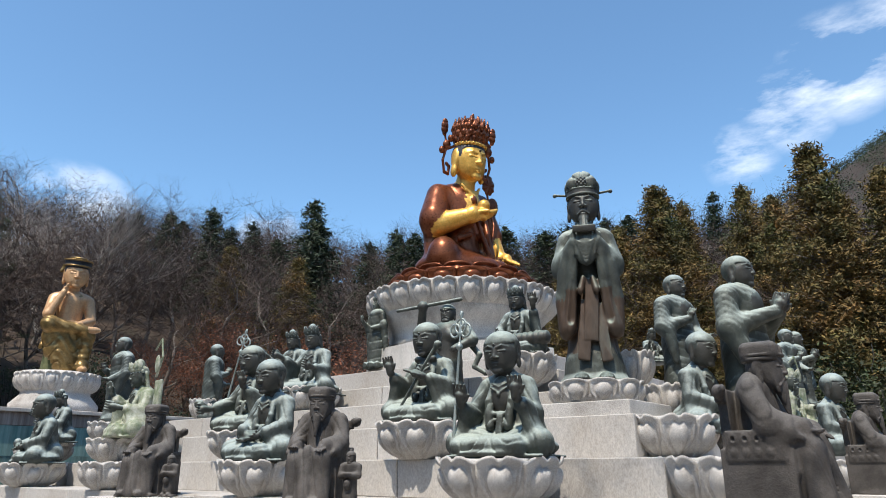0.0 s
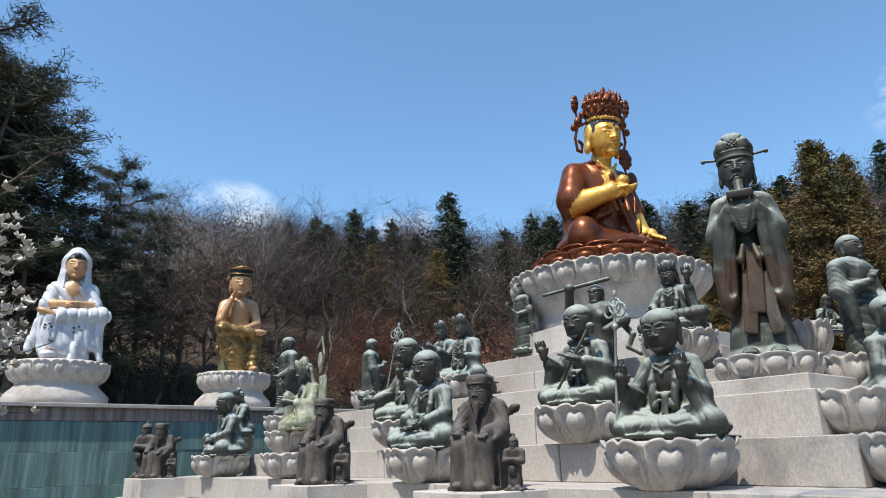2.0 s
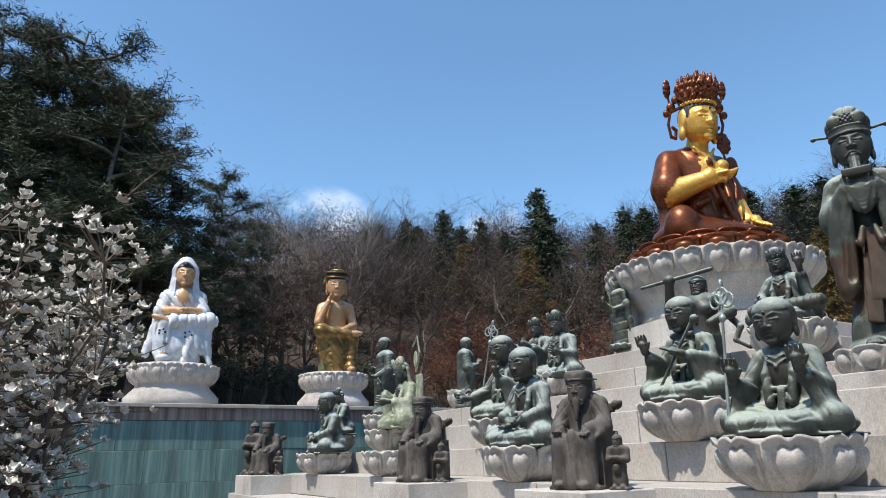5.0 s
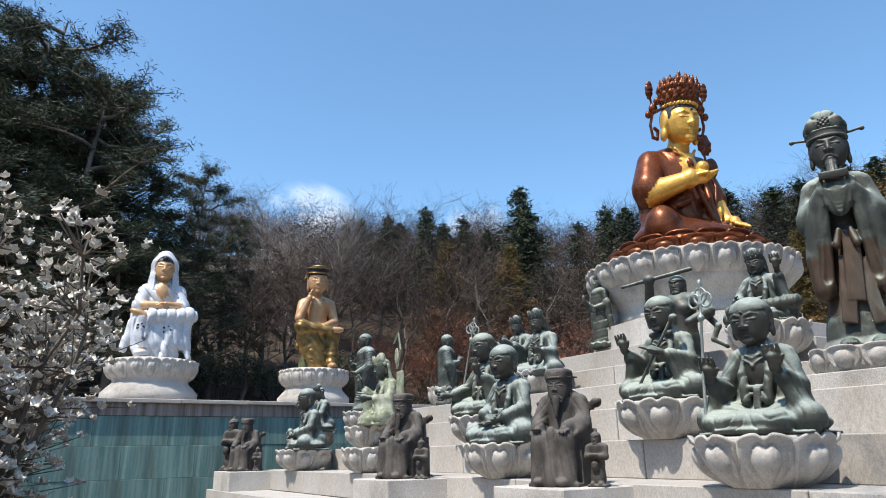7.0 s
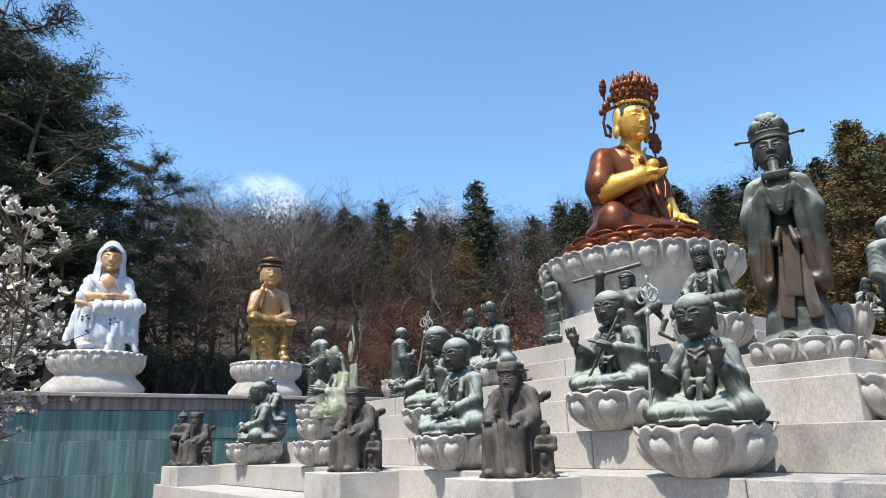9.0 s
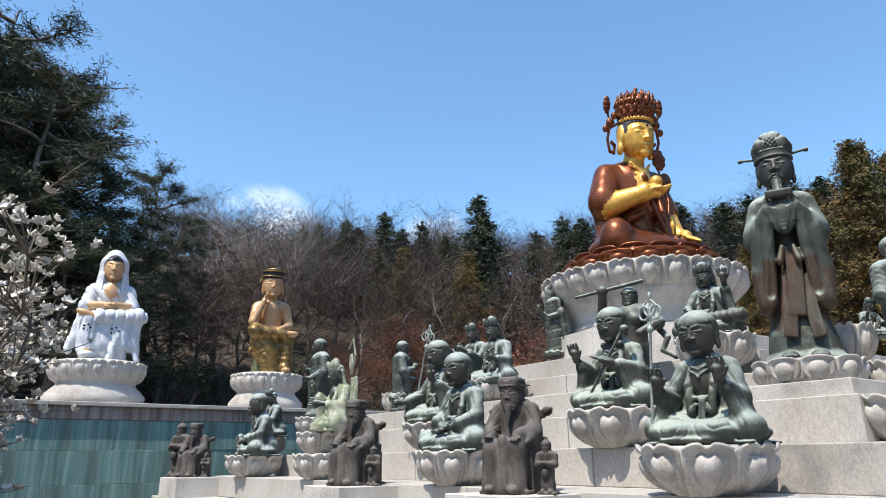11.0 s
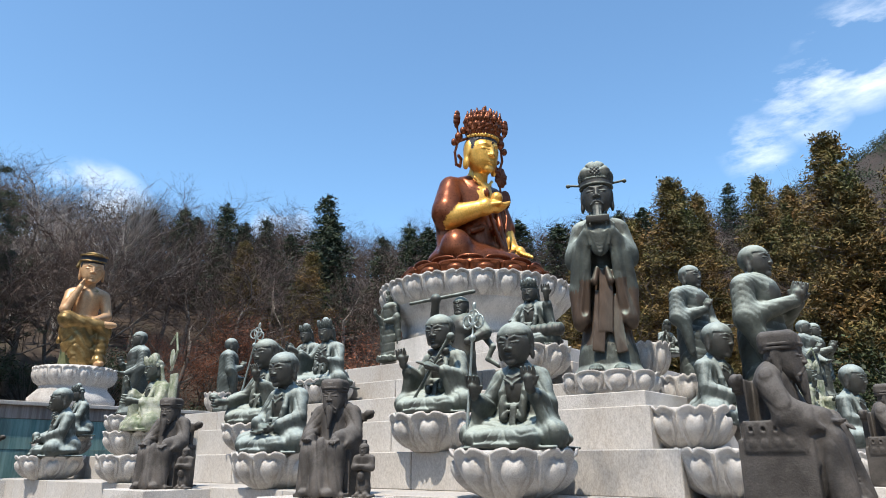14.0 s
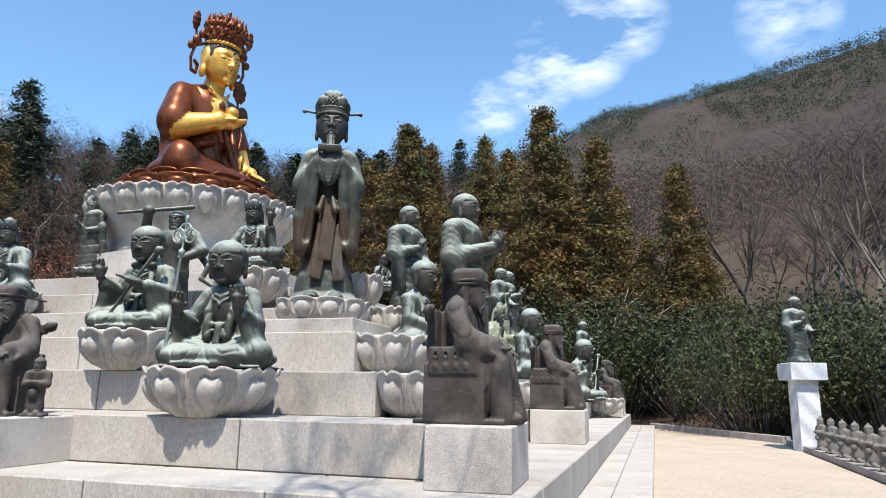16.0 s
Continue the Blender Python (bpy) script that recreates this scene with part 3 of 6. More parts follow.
        P += [ell((0, 0.04, 0.72), (0.40, 0.43, 0.34), 1, 0.02), cyl((0, 0, 0.74), 0.44, 0.04, 1), ell((0, 0.05, 1.1), (0.13, 0.13, 0.14), 1, 0.05)] + both(cap((0.02, -0.42, 0.3), (0.2, -0.34, 0.2), 0.05, 0.03, 0, 0.02), cap((0.05, -0.42, 0.64), (0.25, -0.32, 0.72), 0.05, 0.03, 0, 0.03)) + [ell((0, -0.3, 0.08), (0.22, 0.14, 0.14), 0, 0.05)]
    elif style == "buddha":
        P += both(cap((0.34, 0.0, 0.46), (0.46, 0.05, 0.16), 0.024, 0.024, 1, 0.01), ell((0.41, 0.05, 0.50), (0.07, 0.14, 0.25), 0, 0.03), ell((0.43, 0.04, 0.20), (0.075, 0.10, 0.16), 0, 0.03))
    elif style == "pensive":
        P += [cyl((0, 0.02, 0.93), 0.45, 0.09, 1), cyl((0, 0.02, 1.04), 0.50, 0.025, 2), cyl((0, 0.0, 0.83), 0.455, 0.02, 2), ell((0, 0.02, 1.12), (0.3, 0.3, 0.08), 2, 0.05), cap((-0.42, 0.12, 0.8), (-0.50, 0.1, 0.6), 0.08, 0.06, 2, 0.03)]
    return sculpt(P, 0.0165, False)


HEADS = {s: head_skin(s) for s in ("monk", "crown", "official", "king", "guardian", "buddha", "pensive", "veil")}


def hand(at, to, s, m=0, palm=(0, -1, 0), curl=0.0):
    """A mitten of palm and fingers, from the wrist at 'at' pointing along 'to'."""
    a, d = Vector(at), Vector(to).normalized()
    side = d.cross(Vector(palm)).normalized()
    pn = Vector(palm).normalized()
    out = [cap(a, a + d * s * 0.45, s * 0.22, s * 0.26, m, s * 0.1)]
    for i, f in enumerate((-0.30, -0.10, 0.10, 0.30)):
        b = a + d * s * 0.45 + side * s * f
        c1 = b + d * s * 0.30 + pn * s * 0.05 * curl
        c2 = c1 + d * s * 0.26 * (1 - 0.6 * curl) + pn * s * 0.25 * curl
        out += [cap(b, c1, s * 0.095, s * 0.085, m, s * 0.06), cap(c1, c2, s * 0.085, s * 0.07, m, s * 0.05)]
    t = a + d * s * 0.2 + side * s * 0.28
    out.append(cap(t, t + d * s * 0.3 + side * s * 0.18, s * 0.09, s * 0.075, m, s * 0.06))
    return out


def seated(robe_fold=0.017, right=((-0.60, -0.05, 0.62), (-0.42, -0.34, 0.80), (0, -0.1, 1)), left=((0.60, -0.05, 0.62), (0.30, -0.40, 0.60), (-1, 0, 0.1)), extra=(), chest=0):
    """Cross-legged figure, 1.3 to the neck. Arms: elbow, wrist, way of the hand."""
    knee = lambda q: 0.9 * robe_fold * crease(44 * np.hypot(np.abs(q[:, 0]) - 0.30, (q[:, 1] + 0.62) * 1.2 + (q[:, 2] - 0.45) * 0.6))
    drape = lambda q: 0.8 * robe_fold * crease(36 * (q[:, 0] + 0.45 * q[:, 2] + 0.4 * q[:, 1]))
    slv = lambda q: 0.9 * robe_fold * crease(40 * (q[:, 2] * 0.45 + 0.9 * np.abs(q[:, 0]) + 0.6 * q[:, 1]))
    P = [ell((0, -0.06, 0.13), (0.72, 0.53, 0.18), 0, 0.06, knee), ell((0, 0.20, 0.24), (0.46, 0.30, 0.28), 0, 0.08, drape)]
    P += both(cap((0.18, -0.06, 0.23), (0.58, -0.26, 0.18), 0.20, 0.18, 0, 0.06, knee))
    P += [cap((-0.52, -0.40, 0.13), (0.34, -0.48, 0.14), 0.115, 0.13, 0, 0.04, knee), ell((0, -0.48, 0.05), (0.46, 0.15, 0.06), 0, 0.04, knee), blk((0, -0.03, 0.015), (0.66, 0.48, 0.02), 0, 0.03)]
    P += [cap((0, 0.10, 0.30), (0, 0.07, 0.86), 0.28, 0.225, 0, 0.07, drape), cap((-0.21, 0.07, 0.945), (0.21, 0.07, 0.945), 0.125, 0.125, 0, 0.14, drape), cap((0, 0.06, 0.96), (0, 0.03, 1.12), 0.15, 0.115, 0, 0.08)]
    P += [cap((0, 0.06, 0.22), (0, 0.07, 0.84), 0.47, 0.30, 0, 0.08, drape, (1, 0.54, 1))]
    P += [ell((0, -0.125, 0.80), (0.145, 0.095, 0.26), 1, 0.01), cap((0, 0.03, 1.0), (0, -0.02, 1.2), 0.12, 0.115, 1, 0.03)]
    P += both(cap((0.11, -0.03, 1.07), (0.165, -0.175, 0.72), 0.042, 0.05, 0, 0.012), cap((0.165, -0.175, 0.72), (0.13, -0.235, 0.40), 0.05, 0.06, 0, 0.02, slv))
    P += both(cap((0.13, -0.195, 0.90), (0, -0.225, 0.82), 0.014, 0.014, 1, 0.008), cap((0.11, -0.19, 0.95), (0, -0.212, 0.90), 0.011, 0.011, 1, 0.008)) + [ell((0, -0.23, 0.80), (0.028, 0.02, 0.028), 1, 0.008)]
    P += [cap((-0.15, -0.205, 0.55), (0.15, -0.205, 0.55), 0.035, 0.035, 0, 0.02), cap((-0.14, -0.215, 0.47), (0.14, -0.215, 0.47), 0.025, 0.025, 0, 0.02)] + [blk((0.02, -0.262, 0.42), (0.045, 0.022, 0.13), 0, 0.015, None, rot(-14), 0.012)]
    for sx, arm in ((-1, right), (1, left)):
        e, w, h = (Vector(v) for v in arm)
        e.x *= 0.70
        w.x *= 0.88
        w.y -= 0.04
        P += [cap((sx * 0.29, 0.07, 0.93), e, 0.125, 0.115, 0, 0.06, slv), cap(e, e.lerp(w, 0.72), 0.115, 0.105, 0, 0.03, slv), cap(e.lerp(w, 0.7), w + h * 0.06, 0.062, 0.05, 1, 0.008)]
        # the sleeve hangs as a curtain from the forearm to the lap
        for t in (0.0, 0.22, 0.44, 0.66):
            a = e.lerp(w, t)
            P += [cap(a - Vector((0, 0, 0.03)), (a.x * 1.02 + 0.10 * sx, a.y * 0.85, 0.22), 0.085, 0.085, 0, 0.06, slv)]
        rim = e.lerp(w, 0.74)
        P += [cap(rim + Vector((0, -0.02, 0.06)), (rim.x + 0.10 * sx, rim.y * 0.92, 0.28), 0.035, 0.04, 0, 0.02)]
        P += hand(w + h * 0.05, h, 0.27, 1, (-sx, -0.4, 0.2) if abs(h.z) < 0.5 else (0, -1, 0), 0.15 if h.z > 0.5 else 0.6)
    return P + list(extra)


def monk(step=0.02, head="monk", head_size=0.56, **k):
    body = sculpt(seated(**k), step)
    return put_skin([(body, Matrix(), None), (HEADS[head], Matrix.Translation((0, -0.05, 1.10)) @ pose(0, 0, 0, 9) @ Matrix.Diagonal((head_size * 1.06, head_size, head_size, 1)), (1, 0, 0))])


def standing(praying=True, head="monk", step=0.018, s_head=0.43, side_arm=False):
    """A robed standing monk, 2.2 tall with feet at z = 0."""
    dr = lambda q: 0.012 * crease(50 * (q[:, 2] - 1.9 * q[:, 0] ** 2 + 0.45 * q[:, 1]))
    pl = lambda q: 1.25 * 0.012 * crease(1.0 * 9 * np.arctan2(q[:, 0], q[:, 1]) + 2 * q[:, 2])
    P = [cap((0, 0, 0.14), (0, 0.0, 0.95), 0.31, 0.27, 0, 0.06, dr), cap((0, 0, 0.08), (0, 0, 0.25), 0.36, 0.29, 0, 0.06, pl), cap((0, 0, 0.9), (0, 0.02, 1.55), 0.28, 0.27, 0, 0.08, dr), cap((-0.25, 0.02, 1.62), (0.25, 0.02, 1.62), 0.15, 0.15, 0, 0.1, dr), cap((0, 0, 1.6), (0, -0.02, 1.90), 0.12, 0.11, 1, 0.05), ell((0, -0.16, 1.5), (0.17, 0.12, 0.2), 1, 0.02)]
    P += both(ell((0.13, -0.22, 0.05), (0.09, 0.16, 0.06), 1, 0.03))
    P += both(cap((0.36, 0.02, 1.58), (0.44, -0.02, 1.18), 0.14, 0.14, 0, 0.06, dr))
    if praying:
        P += both(cap((0.44, -0.02, 1.18), (0.07, -0.44, 1.36), 0.14, 0.08, 0, 0.06, dr), cap((0.40, -0.05, 1.1), (0.28, -0.22, 0.55), 0.14, 0.07, 0, 0.08, dr))
        P += hand((-0.03, -0.46, 1.36), (0, -0.35, 1), 0.24, 1, (1, 0, 0), 0) + hand((0.03, -0.46, 1.36), (0, -0.35, 1), 0.24, 1, (-1, 0, 0), 0)
    else:
        P += [cap((-0.44, -0.02, 1.18), (-0.14, -0.36, 1.30), 0.13, 0.07, 0, 0.06, dr), cap((0.44, -0.02, 1.18), (0.30, -0.34, 1.02), 0.13, 0.08, 0, 0.06, dr), cap((0.40, -0.1, 1.05), (0.34, -0.2, 0.5), 0.13, 0.06, 0, 0.08, dr), cap((-0.40, -0.1, 1.1), (-0.34, -0.15, 0.6), 0.12, 0.06, 0, 0.08, dr)]
        P += hand((-0.14, -0.38, 1.30), (0.1, -0.3, 1), 0.2, 1, (1, 0, 0), 0.3) + hand((0.30, -0.36, 1.02), (0, -1, 0.1), 0.2, 1, (0, 0, 1), 0.3)
    body = sculpt(P, step)
    return put_skin([(body, Matrix(), None), (HEADS[head], Matrix.Translation((0, -0.04, 1.74)) @ Matrix.Diagonal((s_head,) * 3 + (1,)), (1, 0, 0))])


def official():
    """Tall standing official, 3.45 tall, in a robe whose sleeves hang to the knee, with a wrapped tablet held before his chest. Slots: 0 green, 1 dark, 2 brown."""
    dr = lambda q: 0.014 * crease(20 * (q[:, 2] - 0.9 * q[:, 0] ** 2))
    pl = lambda q: 0.022 * crease(9 * np.arctan2(q[:, 0], -q[:, 1]) + 0.8 * np.sin(2 * q[:, 2]))
    sl = lambda q: 0.018 * crease(15 * (np.abs(q[:, 0]) * 1.2 + q[:, 2] * 0.5))
    P = [cap((0, 0.05, 1.5), (0, 0.04, 2.30), 0.37, 0.33, 0, 0.08, dr, (1, 0.8, 1)), cap((-0.34, 0.04, 2.34), (0.34, 0.04, 2.34), 0.19, 0.19, 0, 0.16, dr), cap((0, 0.03, 2.38), (0, 0.0, 2.56), 0.23, 0.18, 0, 0.08), cap((0, 0.02, 2.4), (0, -0.03, 2.75), 0.17, 0.15, 1, 0.04)]
    P += both(cap((0.46, 0.03, 2.30), (0.58, -0.05, 1.88), 0.19, 0.22, 0, 0.09, sl), cap((0.58, -0.05, 1.88), (0.24, -0.46, 2.18), 0.21, 0.13, 0, 0.07, sl))
    P += both(cap((0.46, -0.22, 1.86), (0.54, -0.14, 1.30), 0.20, 0.19, 0, 0.08, sl), cap((0.54, -0.14, 1.30), (0.53, -0.20, 0.86), 0.19, 0.18, 2, 0.06, sl), cap((0.30, -0.42, 2.0), (0.36, -0.36, 1.45), 0.12, 0.11, 0, 0.07, sl), cap((0.36, -0.36, 1.45), (0.44, -0.30, 0.86), 0.11, 0.14, 2, 0.06, sl))
    P += both(cap((0.33, -0.52, 1.55), (0.40, -0.48, 0.98), 0.05, 0.105, -1, 0.03))
    # skirt, hem and the two front panels
    P += [cap((0, 0.05, 0.15), (0, 0.05, 1.7), 0.62, 0.34, 2, 0.03, pl, (1, 0.72, 1)), cap((0, 0.05, 0.05), (0, 0.05, 0.16), 0.76, 0.64, 0, 0.08, pl, (1, 0.72, 1))]
    P += [blk((0.04, -0.39, 1.12), (0.15, 0.035, 0.50), 2, 0.02, None, rot(-5, 6, 0), 0.015), blk((-0.12, -0.405, 0.80), (0.13, 0.03, 0.48), 2, 0.02, None, rot(-7, 8, 0), 0.015), blk((0.24, -0.38, 0.76), (0.12, 0.03, 0.46), 2, 0.02, None, rot(-7, -8, 0), 0.015)]
    P += both(cap((0.10, -0.38, 1.62), (0.17, -0.44, 1.42), 0.05, 0.07, 2, 0.03), cap((0.15, -0.15, 2.60), (0.06, -0.34, 2.30), 0.055, 0.05, 0, 0.03))
    # tablet and the cloth that hangs over the joined hands
    P += [blk((0, -0.56, 2.40), (0.25, 0.12, 0.055), 1, 0.01, None, rot(14), 0.012), ell((0, -0.50, 2.10), (0.25, 0.09, 0.30), 0, 0.04), cap((0, -0.54, 2.1), (0, -0.56, 1.80), 0.15, 0.03, 0, 0.05, None, (1, 0.5, 1))]
    for i in range(6):
        w, z = 0.235 - 0.034 * i, 2.27 - 0.06 * i
        P += chain([(w * math.sin(a), -0.55 - 0.035 * math.cos(a), z - 0.13 * math.cos(a)) for a in np.linspace(-1.5, 1.5, 7)], 0.022, 0.022, 0, 0.012)
    P += both(cap((0.25, -0.52, 2.32), (0.20, -0.55, 1.98), 0.055, 0.03, 0, 0.02), cap((0.31, -0.48, 2.30), (0.27, -0.52, 1.98), 0.05, 0.025, 0, 0.02))
    P += both(ell((0.26, -0.47, 0.06), (0.16, 0.18, 0.10), 1, 0.04)) + [ell((0.26 * sx + 0.055 * i, -0.64, 0.05), (0.027, 0.06, 0.04), 1, 0.01) for sx in (-1, 1) for i in (-2, -1, 0, 1, 2)]
    body = sculpt(P, 0.018)
    return put_skin([(body, Matrix.Diagonal((0.71, 0.80, 1, 1)), None), (HEADS["official"], Matrix.Translation((0, -0.06, 2.58)) @ Matrix.Diagonal((0.60, 0.60, 0.64, 1)), (1, 0, 1))])


def throned_king():
    """Bearded judge on a carved chair, 1.62 tall, with a long hat."""
    pl = lambda q: 0.020 * crease(38 * q[:, 0] + 9 * q[:, 2] + 8 * q[:, 1])
    sl = lambda q: 0.015 * crease(36 * (q[:, 2] + np.abs(q[:, 0])))
    P = [blk((0, 0.20, 0.02), (0.46, 0.62, 0.03), 0, 0.01), blk((0, 0.26, 0.31), (0.46, 0.42, 0.29), 0, 0.01), blk((0, -0.16, 0.30), (0.20, 0.2, 0.28), 0, 0.03), blk((0, 0.60, 0.70), (0.36, 0.07, 0.45), 0, 0.02), blk((0, 0.62, 1.08), (0.45, 0.06, 0.06), 0, 0.03)]
    P += both(ell((0.50, 0.60, 1.12), (0.1, 0.08, 0.07), 0, 0.03), cap((0.46, 0.6, 1.1), (0.60, 0.52, 1.14), 0.05, 0.04, 0, 0.02), blk((0.43, 0.26, 0.62), (0.06, 0.34, 0.14), 0, 0.03), ell((0.43, -0.1, 0.72), (0.09, 0.13, 0.1), 0, 0.03), cap((0.43, -0.18, 0.72), (0.43, -0.27, 0.68), 0.05, 0.03, 0, 0.02))
    for i in range(4):
        for sx in (-1, 1):
            P += [ell((sx * 0.49, 0.08 + 0.14 * i, 0.68), (0.02, 0.055, 0.055), 0, 0.01), ell((sx * 0.50, 0.08 + 0.14 * i, 0.68), (0.03, 0.025, 0.025), -1, 0.01), ell((sx * 0.49, 0.08 + 0.14 * i, 0.56), (0.02, 0.05, 0.045), 0, 0.01)]
    P += [cap((0, 0.25, 0.55), (0, 0.28, 1.1), 0.30, 0.24, 0, 0.06, pl), cap((-0.22, 0.27, 1.14), (0.22, 0.27, 1.14), 0.14, 0.14, 0, 0.1, sl), cap((0, 0.25, 1.15), (0, 0.22, 1.3), 0.1, 0.1, 0, 0.04), cap((-0.3, 0.02, 0.93 - 0.16), (0.3, 0.02, 0.77), 0.02, 0.02, 0, 0.01)]
    P += both(cap((0.17, 0.15, 0.55), (0.23, -0.28, 0.56), 0.19, 0.17, 0, 0.07, pl), cap((0.23, -0.28, 0.56), (0.25, -0.36, 0.12), 0.18, 0.16, 0, 0.07, pl), ell((0.22, -0.48, 0.06), (0.10, 0.16, 0.06), 0, 0.03), cap((0.33, 0.27, 1.1), (0.42, 0.10, 0.82), 0.14, 0.14, 0, 0.06, sl), cap((0.42, 0.10, 0.82), (0.26, -0.28, 0.76), 0.14, 0.10, 0, 0.06, sl), cap((0.40, 0.02, 0.78), (0.38, -0.12, 0.40), 0.12, 0.05, 0, 0.06, sl))
    P += hand((0.26, -0.30, 0.75), (-0.1, -1, -0.2), 0.2, 0, (0, 0, -1), 0.4) + hand((-0.26, -0.30, 0.75), (0.1, -1, -0.1), 0.2, 0, (0, 0, 1), 0.4)
    P += [cap((0.0, -0.33, 0.66), (0, -0.50, 0.10), 0.12, 0.14, 0, 0.06, pl), cap((-0.11, -0.44, 0.55), (-0.11, -0.54, 0.08), 0.018, 0.018, 0, 0.01, lambda q: 0.006 * np.cos(160 * q[:, 2]))]
    body = sculpt(P, 0.0145)
    return put_skin([(body, Matrix.Diagonal((0.80, 0.75, 1, 1)), None), (HEADS["king"], Matrix.Translation((0, 0.10, 1.13)) @ Matrix.Diagonal((0.42, 0.42, 0.42, 1)), (0, 0, 0))])


def attendant():
    pl = lambda q: 1.25 * 0.008 * crease(1.0 * 50 * q[:, 0] + 6 * q[:, 2])
    P = [blk((0, 0, 0.015), (0.14, 0.12, 0.02), 0, 0.01), cap((0, 0, 0.12), (0, 0, 0.30), 0.11, 0.09, 0, 0.03, pl), cap((0, 0, 0.3), (0, 0, 0.52), 0.10, 0.09, 0, 0.03), cap((-0.08, 0, 0.53), (0.08, 0, 0.53), 0.05, 0.05, 0, 0.04)]
    P += both(cap((0.12, 0, 0.52), (0.13, -0.04, 0.40), 0.05, 0.045, 0, 0.03), cap((0.13, -0.04, 0.40), (0.03, -0.13, 0.40), 0.045, 0.035, 0, 0.03), ell((0.06, -0.06, 0.04), (0.04, 0.08, 0.04), 0, 0.02), ell((0.0, -0.12, 0.28), (0.05, 0.04, 0.06), 0, 0.02)) + [ell((0, -0.13, 0.42), (0.06, 0.05, 0.03), 0, 0.02)]
    return put_skin([(sculpt(P, 0.011), Matrix(), None), (HEADS["guardian"], Matrix.Translation((0, -0.01, 0.56)) @ Matrix.Diagonal((0.17,) * 3 + (1,)), (0, 0, 0))])


def great_buddha():
    """Seated golden figure with crown, 5.1 tall. Slots: 0 copper robe, 1 gold, 2 black."""
    dr = lambda q: 1.25 * 0.02 * crease(1.0 * 13 * (q[:, 2] - 0.35 * q[:, 0] ** 2 + 0.3 * q[:, 0]))
    up = lambda q: 1.25 * 0.022 * crease(1.0 * 16 * (q[:, 0] + 0.35 * q[:, 2]))
    P = [ell((0, 0.0, 0.50), (1.85, 1.30, 0.52), 0, 0.15), cap((-0.6, -0.1, 0.66), (-1.34, -0.72, 0.66), 0.58, 0.56, 0, 0.2), cap((0.6, -0.1, 0.62), (1.45, -0.62, 0.5), 0.55, 0.46, 0, 0.2), cap((-1.3, -0.95, 0.34), (0.9, -1.1, 0.38), 0.3, 0.34, 0, 0.12, up)]
    P += [cap((0, 0.15, 0.8), (0, 0.10, 2.5), 0.88, 0.80, 0, 0.2, up), cap((-0.62, 0.12, 2.72), (0.62, 0.12, 2.72), 0.42, 0.42, 0, 0.25, up), ell((0.05, -0.50, 2.4), (0.42, 0.30, 0.60), 1, 0.05), cap((0, 0.0, 2.8), (0, -0.30, 3.45), 0.34, 0.30, 1, 0.1)]
    P += both(cap((0.12, -0.55, 1.95), (0.45, -0.62, 1.7), 0.12, 0.1, 0, 0.05), cap((0.2, -0.78, 1.45), (0.62, -0.7, 1.3), 0.09, 0.09, 0, 0.05))
    P += [cap((-0.4, -0.6, 3.02), (0, -0.75, 2.65), 0.05, 0.05, 1, 0.03), cap((0.4, -0.6, 3.02), (0, -0.75, 2.65), 0.05, 0.05, 1, 0.03), ell((0, -0.80, 2.55), (0.13, 0.06, 0.13), 0, 0.03), cap((-0.3, -0.66, 2.85), (0.3, -0.66, 2.85), 0.04, 0.04, 1, 0.03)]
    # right arm folded over the chest, in a cape that ends at the elbow
    P += [cap((-0.98, 0.12, 2.68), (-1.32, -0.12, 1.88), 0.44, 0.54, 0, 0.15), cap((-1.30, -0.30, 1.70), (-0.28, -1.10, 1.98), 0.37, 0.22, 1, 0.06), cap((-0.36, -1.04, 1.96), (-0.30, -1.09, 1.98), 0.27, 0.27, 1, 0.02), cap((-1.15, 0.15, 1.6), (-1.25, 0.0, 0.75), 0.36, 0.34, 0, 0.15, up)]
    P += hand((-0.26, -1.12, 2.0), (1, -0.35, 0.0), 0.78, 1, (0.1, 0, 1), 0.35) + [ell((0.12, -1.2, 2.28), (0.22, 0.22, 0.19), 1, 0.03)]
    # left arm down to the knee
    P += [cap((0.98, 0.12, 2.68), (1.34, -0.05, 1.75), 0.42, 0.45, 0, 0.15, up), cap((1.32, -0.1, 1.75), (1.40, -0.5, 1.05), 0.30, 0.22, 1, 0.06), cap((1.15, 0.15, 1.6), (1.3, 0.0, 0.75), 0.34, 0.34, 0, 0.15, up)] + hand((1.40, -0.52, 1.02), (0.15, -0.85, -0.35), 0.75, 1, (0, 0, -1), 0.1)
    P += [cap((0.05, -0.85, 1.9), (0.5, -0.98, 0.9), 0.06, 0.09, 0, 0.05), cap((0.75, -0.35, 2.4), (0.62, -0.98, 0.85), 0.09, 0.12, 0, 0.05)]
    body = sculpt(P, 0.036)
    # crown, in a finer grid
    knots = lambda q: 0.022 * np.cos(13 * np.arctan2(q[:, 0], q[:, 1] - 0.04)) * np.cos(34 * q[:, 2]) + 0.010 * np.cos(31 * np.arctan2(q[:, 0], q[:, 1] - 0.04) + 40 * q[:, 2])
    C = [cyl((0, 0.02, 0.87), 0.455, 0.04, 1), cyl((0, 0.05, 1.02), 0.475, 0.12, 0, 0.02, knots), cyl((0, 0.05, 1.20), 0.525, 0.15, 0, 0.05, knots), ell((0, 0.05, 1.36), (0.42, 0.42, 0.20), 0, 0.05, knots)]
